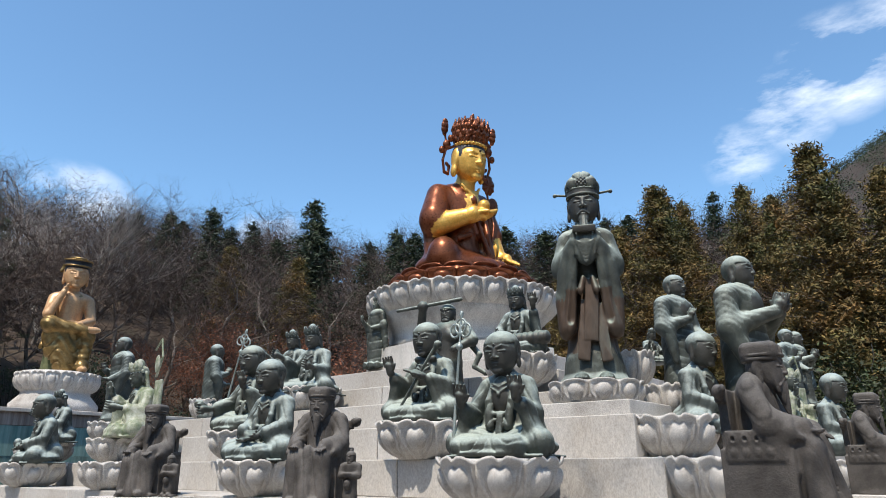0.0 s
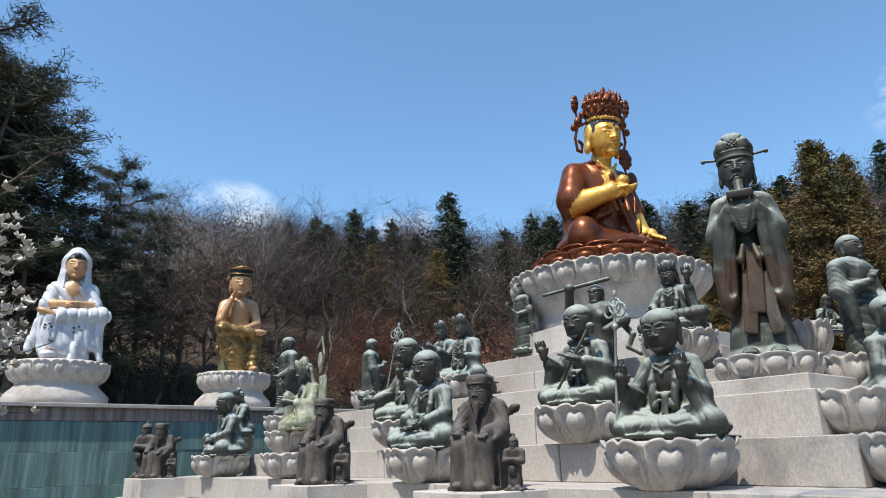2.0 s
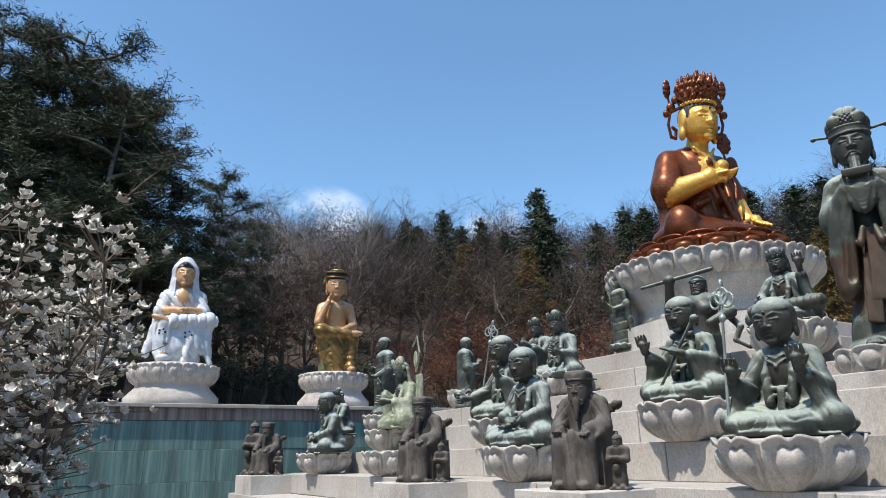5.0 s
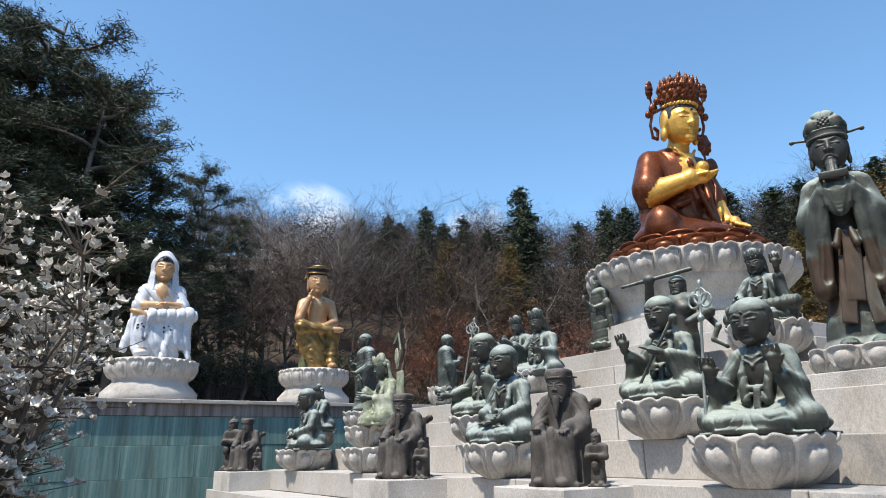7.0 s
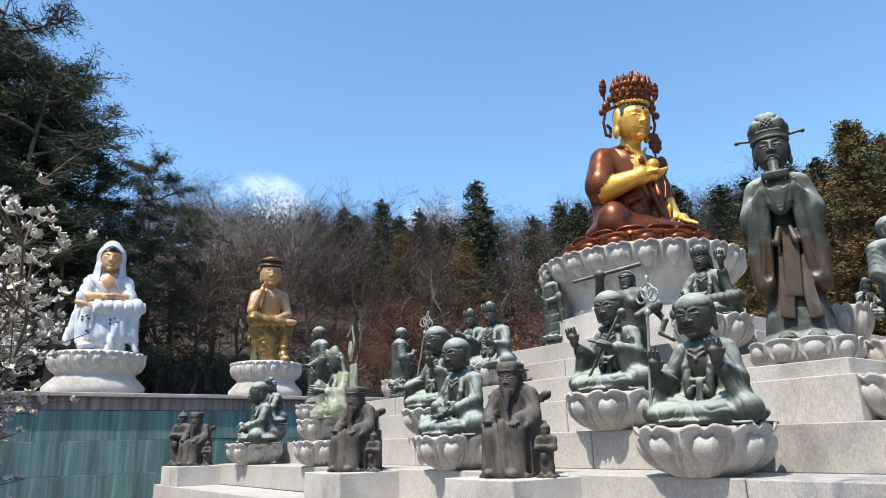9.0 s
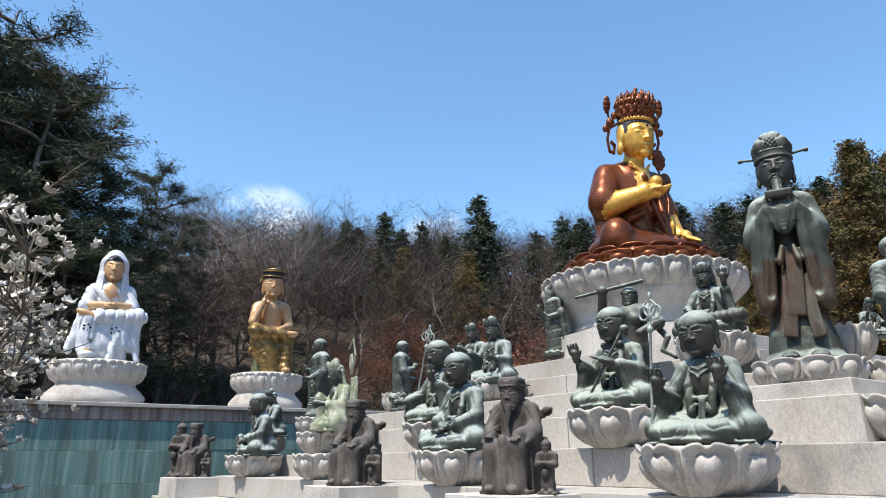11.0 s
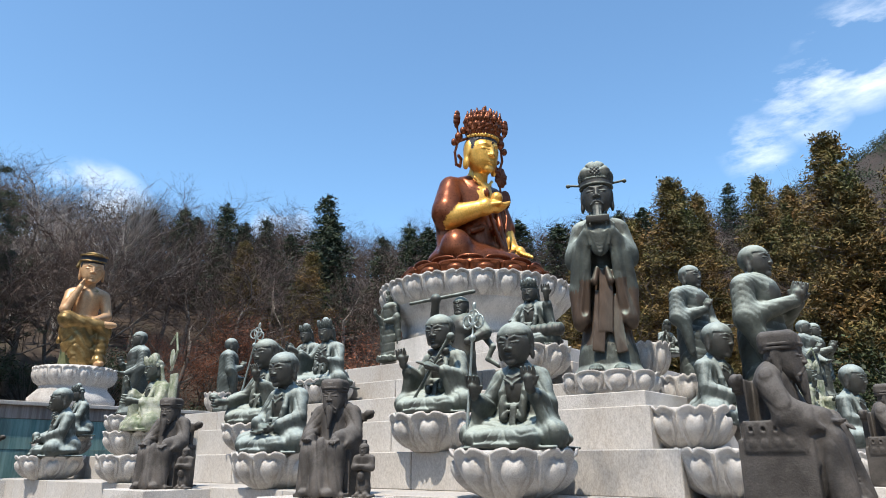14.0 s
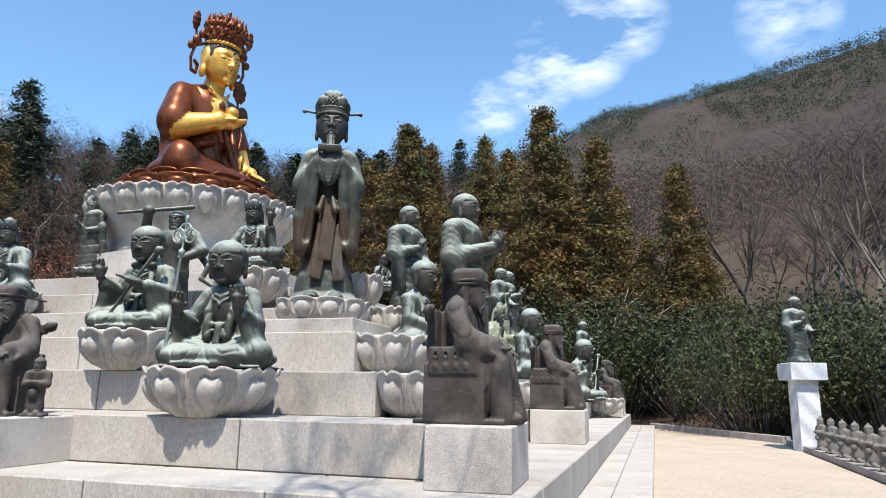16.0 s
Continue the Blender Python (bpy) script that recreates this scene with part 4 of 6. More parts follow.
    for i in range(28):
        a = 2 * math.pi * i / 28
        C += [ell((0.475 * math.sin(a), 0.02 - 0.475 * math.cos(a), 0.87), (0.03, 0.03, 0.03), 1, 0.01)]
    for row, (n, z, r_, h, wd) in enumerate(((15, 1.00, 0.485, 0.075, 0.07), (15, 1.13, 0.525, 0.08, 0.075), (17, 1.27, 0.55, 0.085, 0.068), (15, 1.40, 0.50, 0.085, 0.06), (9, 1.50, 0.30, 0.07, 0.06))):
        for i in range(n):
            a = 2 * math.pi * (i + 0.5 * row) / n
            x, y = r_ * math.sin(a), 0.05 - r_ * math.cos(a)
            t = rot(8, 0, math.degrees(a))
            C += [ell((x, y, z), (wd, 0.04, h), 0, 0.015, None, t), ell((x * 1.05, 0.05 + (y - 0.05) * 1.05, z), (wd * 0.45, 0.035, h * 0.5), 0, 0.008, None, t), ell((x * 1.01, 0.05 + (y - 0.05) * 1.01, z + h), (0.03, 0.025, 0.035), 0, 0.01)]
    C += [ell((0, 0.0, 1.62), (0.05, 0.05, 0.10), 0, 0.02)]
    for sx in (-1, 1):
        b = 0.34 if sx < 0 else -0.04
        C += chain([(sx * 0.44, b * 0.5, 0.84), (sx * 0.66, b, 0.74), (sx * 0.74, b, 0.46), (sx * 0.66, b, 0.18), (sx * 0.52, b, 0.16), (sx * 0.50, b, 0.34), (sx * 0.60, b, 0.40)], 0.035, 0.045, 0, 0.015)
        C += [ell((sx * 0.64, b, 0.86), (0.13, 0.10, 0.11), 0, 0.02), ell((sx * 0.80, b, 0.70), (0.09, 0.08, 0.09), 0, 0.02), ell((sx * 0.60, b * 0.6, 1.0), (0.10, 0.09, 0.09), 0, 0.02), cap((sx * 0.66, b, 0.88), (sx * 0.74, b, 1.12), 0.03, 0.03, 0, 0.02), ell((sx * 0.76, b, 1.28), (0.12, 0.06, 0.22), 0, 0.02, lambda q: 0.02 * crease(50 * q[:, 2]))]
    crown = sculpt(C, 0.014, False)
    # lotus stems at the left shoulder
    L = chain([(0.62, -0.92, 0.9), (0.95, -0.75, 1.9), (1.0, -0.4, 2.6), (1.02, -0.3, 3.2)], 0.05, 0.04, 0, 0.02) + [ell((1.05, -0.34, 3.35), (0.30, 0.07, 0.34), 0, 0.03, lambda q: 0.015 * np.cos(8 * np.arctan2(q[:, 0] - 1.05, q[:, 2] - 3.3))), ell((1.20, -0.35, 2.62), (0.28, 0.06, 0.36), 0, 0.03, None, rot(0, 30, 0))]
    leaf = sculpt(L, 0.026, False)
    hm = Matrix.Translation((0, -0.40, 3.22)) @ pose(0, 0, 0, 9) @ Matrix.Diagonal((1.32, 1.34, 1.28, 1))
    slim = Matrix.Diagonal((0.88, 0.9, 1, 1))
    return put_skin([(body, slim, None), (HEADS["buddha"], hm, (1, 2, 2)), (crown, hm @ Matrix.Diagonal((0.84, 0.84, 1, 1)), (0, 1)), (leaf, slim, None)])


def pensive():
    """Gilded figure lost in thought, one ankle on the other knee, 4.35 tall. Slots: 0 old gold cloth, 1 gilt skin, 2 black, 3 mossy rock."""
    fr = lambda q: 0.07 * crease(14 * (q[:, 2] - 0.5 * q[:, 0] ** 2) + 4 * np.sin(7 * q[:, 0]))
    P = [cap((0, 0.25, 0.1), (0, 0.2, 1.1), 0.62, 0.55, 3, 0.1), cap((0.0, -0.05, 1.35), (0, 0.05, 1.55), 0.55, 0.45, 0, 0.1), cap((0, 0.05, 1.5), (0, 0.0, 2.6), 0.40, 0.45, 1, 0.15), cap((-0.42, 0, 2.72), (0.42, 0, 2.72), 0.22, 0.22, 1, 0.2), cap((0, -0.02, 2.75), (0, -0.12, 3.2), 0.17, 0.16, 1, 0.08)]
    P += [cap((0.32, -0.1, 1.35), (0.62, -0.72, 1.30), 0.30, 0.26, 0, 0.1), cap((0.62, -0.72, 1.28), (0.58, -0.75, 0.25), 0.25, 0.17, 0, 0.08, lambda q: 0.01 * np.cos(30 * q[:, 2])), cap((0.58, -0.75, 0.28), (0.58, -0.75, 0.2), 0.22, 0.23, 0, 0.03), ell((0.58, -0.92, 0.09), (0.16, 0.34, 0.10), 1, 0.05)]
    P += [cap((-0.30, -0.1, 1.45), (-0.62, -0.78, 1.62), 0.32, 0.30, 0, 0.1), cap((-0.62, -0.80, 1.60), (0.45, -0.92, 1.48), 0.26, 0.18, 0, 0.08), ell((0.72, -0.95, 1.50), (0.28, 0.14, 0.12), 1, 0.05)]
    P += [cap((-0.1, -0.72, 1.25), (0.0, -0.75, 0.35), 0.50, 0.40, 0, 0.1, fr, (1, 0.45, 1)), cap((-0.45, -0.45, 1.25), (-0.35, -0.50, 0.7), 0.34, 0.30, 0, 0.1, fr), cap((-0.55, 0.1, 1.4), (-0.72, 0.0, 0.9), 0.12, 0.08, 0, 0.05)]
    P += [cap((-0.56, 0, 2.68), (-0.70, -0.42, 2.02), 0.20, 0.18, 1, 0.08), cap((-0.70, -0.42, 2.02), (-0.34, -0.52, 2.84), 0.17, 0.11, 1, 0.06)] + hand((-0.34, -0.52, 2.84), (0.3, 0.05, 1), 0.34, 1, (1, -0.2, 0), 0.3)
    P += [cap((0.56, 0, 2.68), (0.72, -0.12, 1.95), 0.20, 0.17, 1, 0.08), cap((0.72, -0.12, 1.95), (0.32, -0.80, 1.70), 0.16, 0.11, 1, 0.06)] + hand((0.32, -0.80, 1.70), (-1, -0.3, -0.1), 0.34, 1, (0, 0, -1), 0.2)
    for a in range(-70, 71, 14):
        P += [ell((0.27 * math.sin(radians(a)), -0.26 - 0.1 * math.cos(radians(a)), 2.88 - 0.16 * math.cos(radians(a))), (0.04, 0.04, 0.04), 0, 0.02)]
    return put_skin([(sculpt(P, 0.028), Matrix(), None), (HEADS["pensive"], Matrix.Translation((0, -0.16, 3.1)) @ pose(0, 0, 0, 8) @ Matrix.Diagonal((0.98, 0.98, 0.98, 1)), (1, 2, 0))])


def white_lady():
    """White-robed seated figure under a veil, 4.35 tall. Slots: 0 white, 1 skin, 2 dark trim, 3 rock."""
    dr = lambda q: 0.060 * crease(19 * (q[:, 0] + 0.35 * q[:, 2]) + 4 * np.sin(2.4 * q[:, 2]))
    P = [cap((0, 0.3, 0.1), (0, 0.2, 1.0), 0.85, 0.65, 3, 0.15), cap((0, 0.0, 1.3), (0, 0.05, 1.6), 0.72, 0.5, 0, 0.1, dr), cap((0, 0.05, 1.5), (0, 0.02, 2.55), 0.50, 0.50, 0, 0.15, dr), cap((-0.45, 0.02, 2.68), (0.45, 0.02, 2.68), 0.26, 0.26, 0, 0.2, dr), ell((0, -0.30, 2.52), (0.30, 0.20, 0.46), 1, 0.05), cap((0, -0.05, 2.7), (0, -0.12, 3.15), 0.18, 0.17, 1, 0.08)]
    P += [cap((-0.36, -0.1, 1.42), (-0.62, -0.80, 1.38), 0.36, 0.33, 0, 0.1, dr), cap((-0.62, -0.82, 1.36), (-0.55, -0.88, 0.35), 0.33, 0.34, 0, 0.1, dr), ell((-0.52, -1.0, 0.16), (0.26, 0.36, 0.16), 0, 0.05), ell((-0.52, -1.0, 0.32), (0.24, 0.24, 0.1), 1, 0.05)]
    P += [cap((0.36, -0.1, 1.5), (0.98, -0.62, 1.66), 0.36, 0.33, 0, 0.1, dr), cap((0.98, -0.65, 1.62), (-0.25, -0.95, 1.55), 0.31, 0.24, 0, 0.1, dr), ell((-0.72, -0.98, 1.62), (0.34, 0.18, 0.13), 1, 0.05, None, rot(0, 20, 0))]
    P += [cap((0.30, -0.85, 1.4), (0.45, -0.90, 0.55), 0.40, 0.30, 0, 0.1, dr, (1, 0.4, 1)), cap((0.35, -0.9, 0.8), (0.20, -1.05, 0.05), 0.16, 0.12, 0, 0.1, dr), cap((0.80, -0.6, 1.3), (1.1, -0.75, 0.05), 0.20, 0.10, 0, 0.1, dr), cap((-0.85, -0.4, 1.3), (-1.15, -0.5, 0.35), 0.26, 0.14, 0, 0.1, dr), cap((0.0, -0.88, 1.3), (0.0, -0.95, 0.7), 0.3, 0.2, 0, 0.08, dr, (1, 0.4, 1)), cap((0.9, -0.2, 1.5), (1.0, -0.25, 0.5), 0.25, 0.18, 0, 0.12, dr), cap((0.98, -0.65, 1.5), (0.95, -0.75, 0.5), 0.18, 0.1, 0, 0.1, dr)]
    P += [cap((-0.15, -0.62, 1.3), (0.05, -0.66, 0.30), 0.62, 0.72, 0, 0.1, dr, (1, 0.42, 1)), cap((-0.3, -0.8, 1.2), (-0.2, -0.95, 0.5), 0.3, 0.34, 0, 0.08, dr, (1, 0.5, 1)), cap((0.62, -0.7, 1.45), (0.75, -0.78, 0.6), 0.3, 0.26, 0, 0.08, dr, (1, 0.5, 1))]
    P += both(cap((0.58, 0.02, 2.66), (0.76, -0.22, 2.05), 0.27, 0.24, 0, 0.1, dr), cap((0.76, -0.22, 2.05), (0.12, -0.74, 2.02), 0.19, 0.12, 1, 0.05), cap((0.74, -0.1, 2.1), (0.84, -0.1, 1.5), 0.26, 0.2, 0, 0.1, dr))
    P += hand((-0.10, -0.76, 2.02), (1, -0.2, 0.1), 0.34, 1, (0, 0, 1), 0.2) + hand((0.16, -0.80, 1.94), (-1, -0.1, 0.0), 0.34, 1, (0, 0, 1), 0.2)
    for i in range(5):
        a = i * 1.26
        P += [ell((-0.62 + 0.1 * math.cos(a), -1.15, 1.1 + 0.1 * math.sin(a)), (0.05, 0.04, 0.05), 2, 0.005), ell((0.28 + 0.13 * math.cos(a), -0.995, 1.05 + 0.13 * math.sin(a)), (0.035, 0.04, 0.035), 2, 0.005)]
    return put_skin([(sculpt(P, 0.027), Matrix(), None), (HEADS["veil"], Matrix.Translation((0, -0.12, 3.05)) @ Matrix.Diagonal((0.95, 0.95, 0.95, 1)), (1, 0, 2))])


def slim_lady():
    """Standing robed figure before a pointed halo, 2.3 tall."""
    dr = lambda q: 1.25 * 0.012 * crease(1.0 * 26 * (q[:, 2] - 1.0 * q[:, 0] ** 2))
    P = [cap((0, 0, 0.15), (0, 0, 1.0), 0.25, 0.2, 0, 0.06, dr), cap((0, 0, 1.0), (0, 0, 1.5), 0.2, 0.19, 0, 0.06, dr), cap((-0.16, 0, 1.55), (0.16, 0, 1.55), 0.11, 0.11, 0, 0.08), ell((0, 0.14, 1.95), (0.26, 0.04, 0.40), 0, 0.02), cyl((0, 0, 0.07), 0.36, 0.07, 0, 0.04, lambda q: 0.02 * np.cos(10 * np.arctan2(q[:, 0], q[:, 1])))]
    P += both(cap((0.24, 0, 1.5), (0.32, -0.05, 1.15), 0.09, 0.09, 0, 0.04, dr), cap((0.3, -0.02, 1.2), (0.36, 0.05, 0.3), 0.1, 0.06, 0, 0.08, dr)) + [cap((-0.32, -0.05, 1.15), (-0.30, -0.3, 1.35), 0.08, 0.05, 0, 0.04), cap((0.32, -0.05, 1.15), (0.1, -0.28, 1.1), 0.08, 0.05, 0, 0.04)] + hand((-0.30, -0.3, 1.35), (0, -0.2, 1), 0.16, 0, (0, -1, 0), 0)
    return put_skin([(sculpt(P, 0.018), Matrix(), None), (HEADS["crown"], Matrix.Translation((0, -0.02, 1.66)) @ Matrix.Diagonal((0.3,) * 3 + (1,)), (0, 0, 0))])


def guardian():
    """Half-kneeling guardian with a raised club, 2.25 tall."""
    dr = lambda q: 1.25 * 0.012 * crease(1.0 * 26 * (q[:, 0] + q[:, 2]))
    P = [cap((0, 0, 0.05), (0, 0, 0.8), 0.34, 0.28, 0, 0.08, dr), cap((0, 0, 0.8), (0, 0, 1.45), 0.27, 0.30, 1, 0.08), cap((-0.3, 0, 1.56), (0.3, 0, 1.56), 0.14, 0.14, 1, 0.1), both(ell((0.14, -0.22, 1.38), (0.15, 0.10, 0.12), 1, 0.06))[0], both(ell((0.14, -0.22, 1.38), (0.15, 0.10, 0.12), 1, 0.06))[1]]
    P += [cap((-0.34, 0, 1.56), (-0.62, -0.12, 1.52), 0.13, 0.12, 1, 0.05), cap((-0.62, -0.12, 1.52), (-0.5, -0.28, 1.95), 0.11, 0.09, 1, 0.05), ell((-0.48, -0.30, 2.05), (0.12, 0.11, 0.12), 1, 0.03), cap((-1.05, -0.42, 1.98), (0.35, -0.12, 2.16), 0.035, 0.045, 0, 0.01), cap((0.25, 0.1, 1.6), (-0.25, -0.28, 1.0), 0.07, 0.09, 0, 0.04, dr)]
    P += [cap((0.36, 0, 1.56), (0.6, -0.1, 1.25), 0.15, 0.13, 0, 0.05, dr), cap((0.6, -0.1, 1.25), (0.3, -0.36, 1.05), 0.11, 0.08, 1, 0.05)] + chain([(0.5, 0.05, 1.2), (0.72, 0.0, 0.95), (0.62, -0.05, 0.7), (0.85, 0.0, 0.55), (0.98, 0.0, 0.62)], 0.07, 0.035, 0, 0.03)
    return put_skin([(sculpt(P, 0.02), Matrix(), None), (HEADS["guardian"], Matrix.Translation((0, -0.04, 1.68)) @ Matrix.Diagonal((0.40,) * 3 + (1,)), (1, 0, 0))])

# ---- lotus pedestals ----


def petal_mesh(n, r0, r1, h, mat, curl=0.06, heart=True, relief=1.0):
    """One petal of a bowl with n petals: foot radius r0, rim radius r1, height h; thick rim, sunk field and a raised inner petal."""
    half = math.pi / n
    nu, nv = 21, 17
    verts = []
    for j in range(nv):
        v = j / (nv - 1)
        for i in range(nu):
            u = -1 + 2 * i / (nu - 1)
            wide = min(1.0, 0.42 + 0.9 * math.sin(min(1.0, v * 1.25) * math.pi / 2) - 0.32)
            vv = v * (1 - 0.16 * abs(u) ** 3 - (0.10 * math.exp(-(u / 0.16) ** 2) if heart else 0))
            a = u * half * (0.55 + 0.45 * min(1.0, v * 2.2)) * 1.0
            rr = r0 + (r1 - r0) * math.sin(min(1, vv * 1.02) * math.pi / 2) ** 0.8
            e = max(abs(u), abs(2 * v - 1) if v > 0.5 else 0.0)
            dist = math.hypot(u / 0.58, (v - 0.44) / 0.37)
            bulge = 0.17 * math.sqrt(max(0.0, 1 - dist * dist)) if dist < 1 else -0.03 * max(0.0, 1 - abs(dist - 1.1) / 0.1)
            rim = 0.075 * min(1.0, max(0.0, (e - 0.72) / 0.14)) * min(1.0, v * 4)
            seam = -0.13 * max(0.0, (abs(u) - 0.89) / 0.11)
            rr += (bulge + rim + seam + curl * max(0, v - 0.85) * 2) * 1.9 * r1 * half * relief
            verts.append((rr * math.sin(a), -rr * math.cos(a), vv * h))
    outer = len(verts)
    for j in range(nv):
        for i in range(nu):
            x, y, z = verts[j * nu + i]
            s = 1 - 0.05 * r1 / max(0.05, math.hypot(x, y))
            verts.append((x * s, y * s, z))
    faces = []
    for j in range(nv - 1):
        for i in range(nu - 1):
            a, b, c, d = j * nu + i, j * nu + i + 1, (j + 1) * nu + i + 1, (j + 1) * nu + i
            faces.append((a, b, c, d))
            faces.append((outer + d, outer + c, outer + b, outer + a))
    for i in range(nu - 1):
        a, b = (nv - 1) * nu + i, (nv - 1) * nu + i + 1
        faces.append((a, b, outer + b, outer + a))
    for j in range(nv - 1):
        for i in (0, nu - 1):
            a, d = j * nu + i, (j + 1) * nu + i
            faces.append((a, d, outer + d, outer + a) if i == 0 else (d, a, outer + a, outer + d))
    return mesh_of("petal", verts, faces, [mat])


def lotus_proto(radius, height, n=8, mat=None, label="pale granite lotus pedestal with broad carved petals"):
    root = thing("lotus_pedestal", pose(0, 0, -50), label, "pedestal", "lotus pedestals")
    r0 = radius * 0.52
    prof = [(r0 * 0.98, 0), (r0 + (radius - r0) * 0.55, height * 0.3), (radius * 0.90, height * 0.62), (radius * 0.93, height * 0.9), (radius * 0.9, height * 0.94), (radius * 0.2, height * 0.94)]
    part("bowl", lathe("bowl", prof, mat or GRANITE, 40), root)
    pm = petal_mesh(n, r0, radius * 0.95, height, mat or GRANITE, 0.06, True, 1.25)
    for k in range(n):
        part("petal", pm, root, pose(0, 0, 0, 0, 0, 360 * (k + 0.5) / n))
    return root


LOTUS = lotus_proto(0.80, 0.60)


def overhang(x, y):
    """The two front rows stand with their rims out over the step's edge."""
    front = -21.5 < x < -5 and (7.5 < y < 7.8 or 8.8 < y < 9.0)
    return (x * 0.975 - 0.005, y * 0.975 - 0.005) if front else (x, y)


def lotus(x, y, z, s=1.0, turn=0.0, label=""):
    x, y = overhang(x, y)
    ob = copy_thing(LOTUS, pose(x, y, z, 0, 0, turn))
    ob.scale = (s, s, 1.0)
    if label:
        ob["label"] = label
    return ob


def statue(me, x, y, z, turn, s, label, name="statue", category="statue", group="bronze statues"):
    x, y = overhang(x, y)
    ob = thing(name, pose(x, y, z, 0, 0, turn), label, category, group, data=me)
    ob.scale = (s, s, s)
    return ob


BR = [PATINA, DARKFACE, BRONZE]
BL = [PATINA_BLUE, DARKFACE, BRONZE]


def staff_rings(x, y, z, h, lean=0.0):
    """A pilgrim's staff with a ringed head."""
    P = [cap((0, 0, 0), (0, 0, h - 0.2), 0.022, 0.018, 0, 0.01), ell((0, 0, h - 0.16), (0.045, 0.045, 0.05), 0, 0.01), ell((0, 0, h + 0.28), (0.03, 0.03, 0.06), 0, 0.01), cap((0, 0, h - 0.2), (0, 0, h + 0.25), 0.014, 0.014, 0, 0.01)]
    ring = lambda cx, cz, r_: chain([(cx + r_ * math.cos(a), 0, cz + r_ * math.sin(a) * 1.15) for a in np.linspace(0, 2 * math.pi, 13)], 0.014, 0.014, 0, 0.01)
    P += ring(-0.09, h + 0.06, 0.08) + ring(0.09, h + 0.06, 0.08) + ring(0, h + 0.12, 0.09)
    return skin_mesh("staff", sculpt(P, 0.0105), [STEEL_GREEN])


STEEL_GREEN = material("weathered bronze staff", ((0.28, 0.33, 0.31), (0.40, 0.45, 0.42)), 0.45, metal=0.5, scale=4)
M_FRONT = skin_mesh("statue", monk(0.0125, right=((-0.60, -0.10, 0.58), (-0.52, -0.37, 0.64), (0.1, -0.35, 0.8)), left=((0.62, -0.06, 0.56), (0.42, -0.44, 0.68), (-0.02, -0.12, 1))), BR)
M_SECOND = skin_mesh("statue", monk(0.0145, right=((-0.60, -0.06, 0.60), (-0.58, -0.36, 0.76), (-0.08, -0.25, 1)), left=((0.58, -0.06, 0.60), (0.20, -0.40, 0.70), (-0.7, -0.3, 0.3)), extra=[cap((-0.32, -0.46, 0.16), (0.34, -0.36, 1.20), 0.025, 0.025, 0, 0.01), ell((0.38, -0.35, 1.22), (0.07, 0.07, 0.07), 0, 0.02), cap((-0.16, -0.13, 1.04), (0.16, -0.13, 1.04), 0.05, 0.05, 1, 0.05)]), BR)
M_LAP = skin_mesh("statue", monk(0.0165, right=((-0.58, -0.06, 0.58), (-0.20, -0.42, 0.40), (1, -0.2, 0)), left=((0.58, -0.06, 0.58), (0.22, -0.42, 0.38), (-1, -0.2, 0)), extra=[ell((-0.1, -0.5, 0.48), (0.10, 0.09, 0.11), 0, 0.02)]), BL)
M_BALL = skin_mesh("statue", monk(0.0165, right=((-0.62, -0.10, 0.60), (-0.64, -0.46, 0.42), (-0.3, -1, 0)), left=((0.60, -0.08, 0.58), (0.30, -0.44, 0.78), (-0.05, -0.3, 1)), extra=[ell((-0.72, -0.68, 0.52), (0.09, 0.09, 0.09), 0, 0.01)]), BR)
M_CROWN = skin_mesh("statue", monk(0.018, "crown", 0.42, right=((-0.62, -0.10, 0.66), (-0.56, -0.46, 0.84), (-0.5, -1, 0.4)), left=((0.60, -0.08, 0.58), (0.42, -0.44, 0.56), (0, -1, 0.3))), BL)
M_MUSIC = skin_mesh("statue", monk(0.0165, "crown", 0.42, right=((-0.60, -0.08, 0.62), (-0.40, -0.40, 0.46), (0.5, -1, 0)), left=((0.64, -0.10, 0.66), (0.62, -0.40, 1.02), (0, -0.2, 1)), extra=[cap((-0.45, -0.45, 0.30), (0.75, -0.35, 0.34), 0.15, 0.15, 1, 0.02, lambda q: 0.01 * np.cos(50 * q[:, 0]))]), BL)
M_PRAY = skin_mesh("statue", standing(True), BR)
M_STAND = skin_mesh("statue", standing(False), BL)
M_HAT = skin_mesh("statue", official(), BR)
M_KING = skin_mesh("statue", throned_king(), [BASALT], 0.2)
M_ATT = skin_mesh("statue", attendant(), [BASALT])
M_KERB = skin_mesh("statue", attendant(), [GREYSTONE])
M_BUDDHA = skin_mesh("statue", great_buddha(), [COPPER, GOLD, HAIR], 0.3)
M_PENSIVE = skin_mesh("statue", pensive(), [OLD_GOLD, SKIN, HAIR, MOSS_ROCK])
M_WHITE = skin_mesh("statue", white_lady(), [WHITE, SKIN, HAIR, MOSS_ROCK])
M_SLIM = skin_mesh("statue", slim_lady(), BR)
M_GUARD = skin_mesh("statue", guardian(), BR)
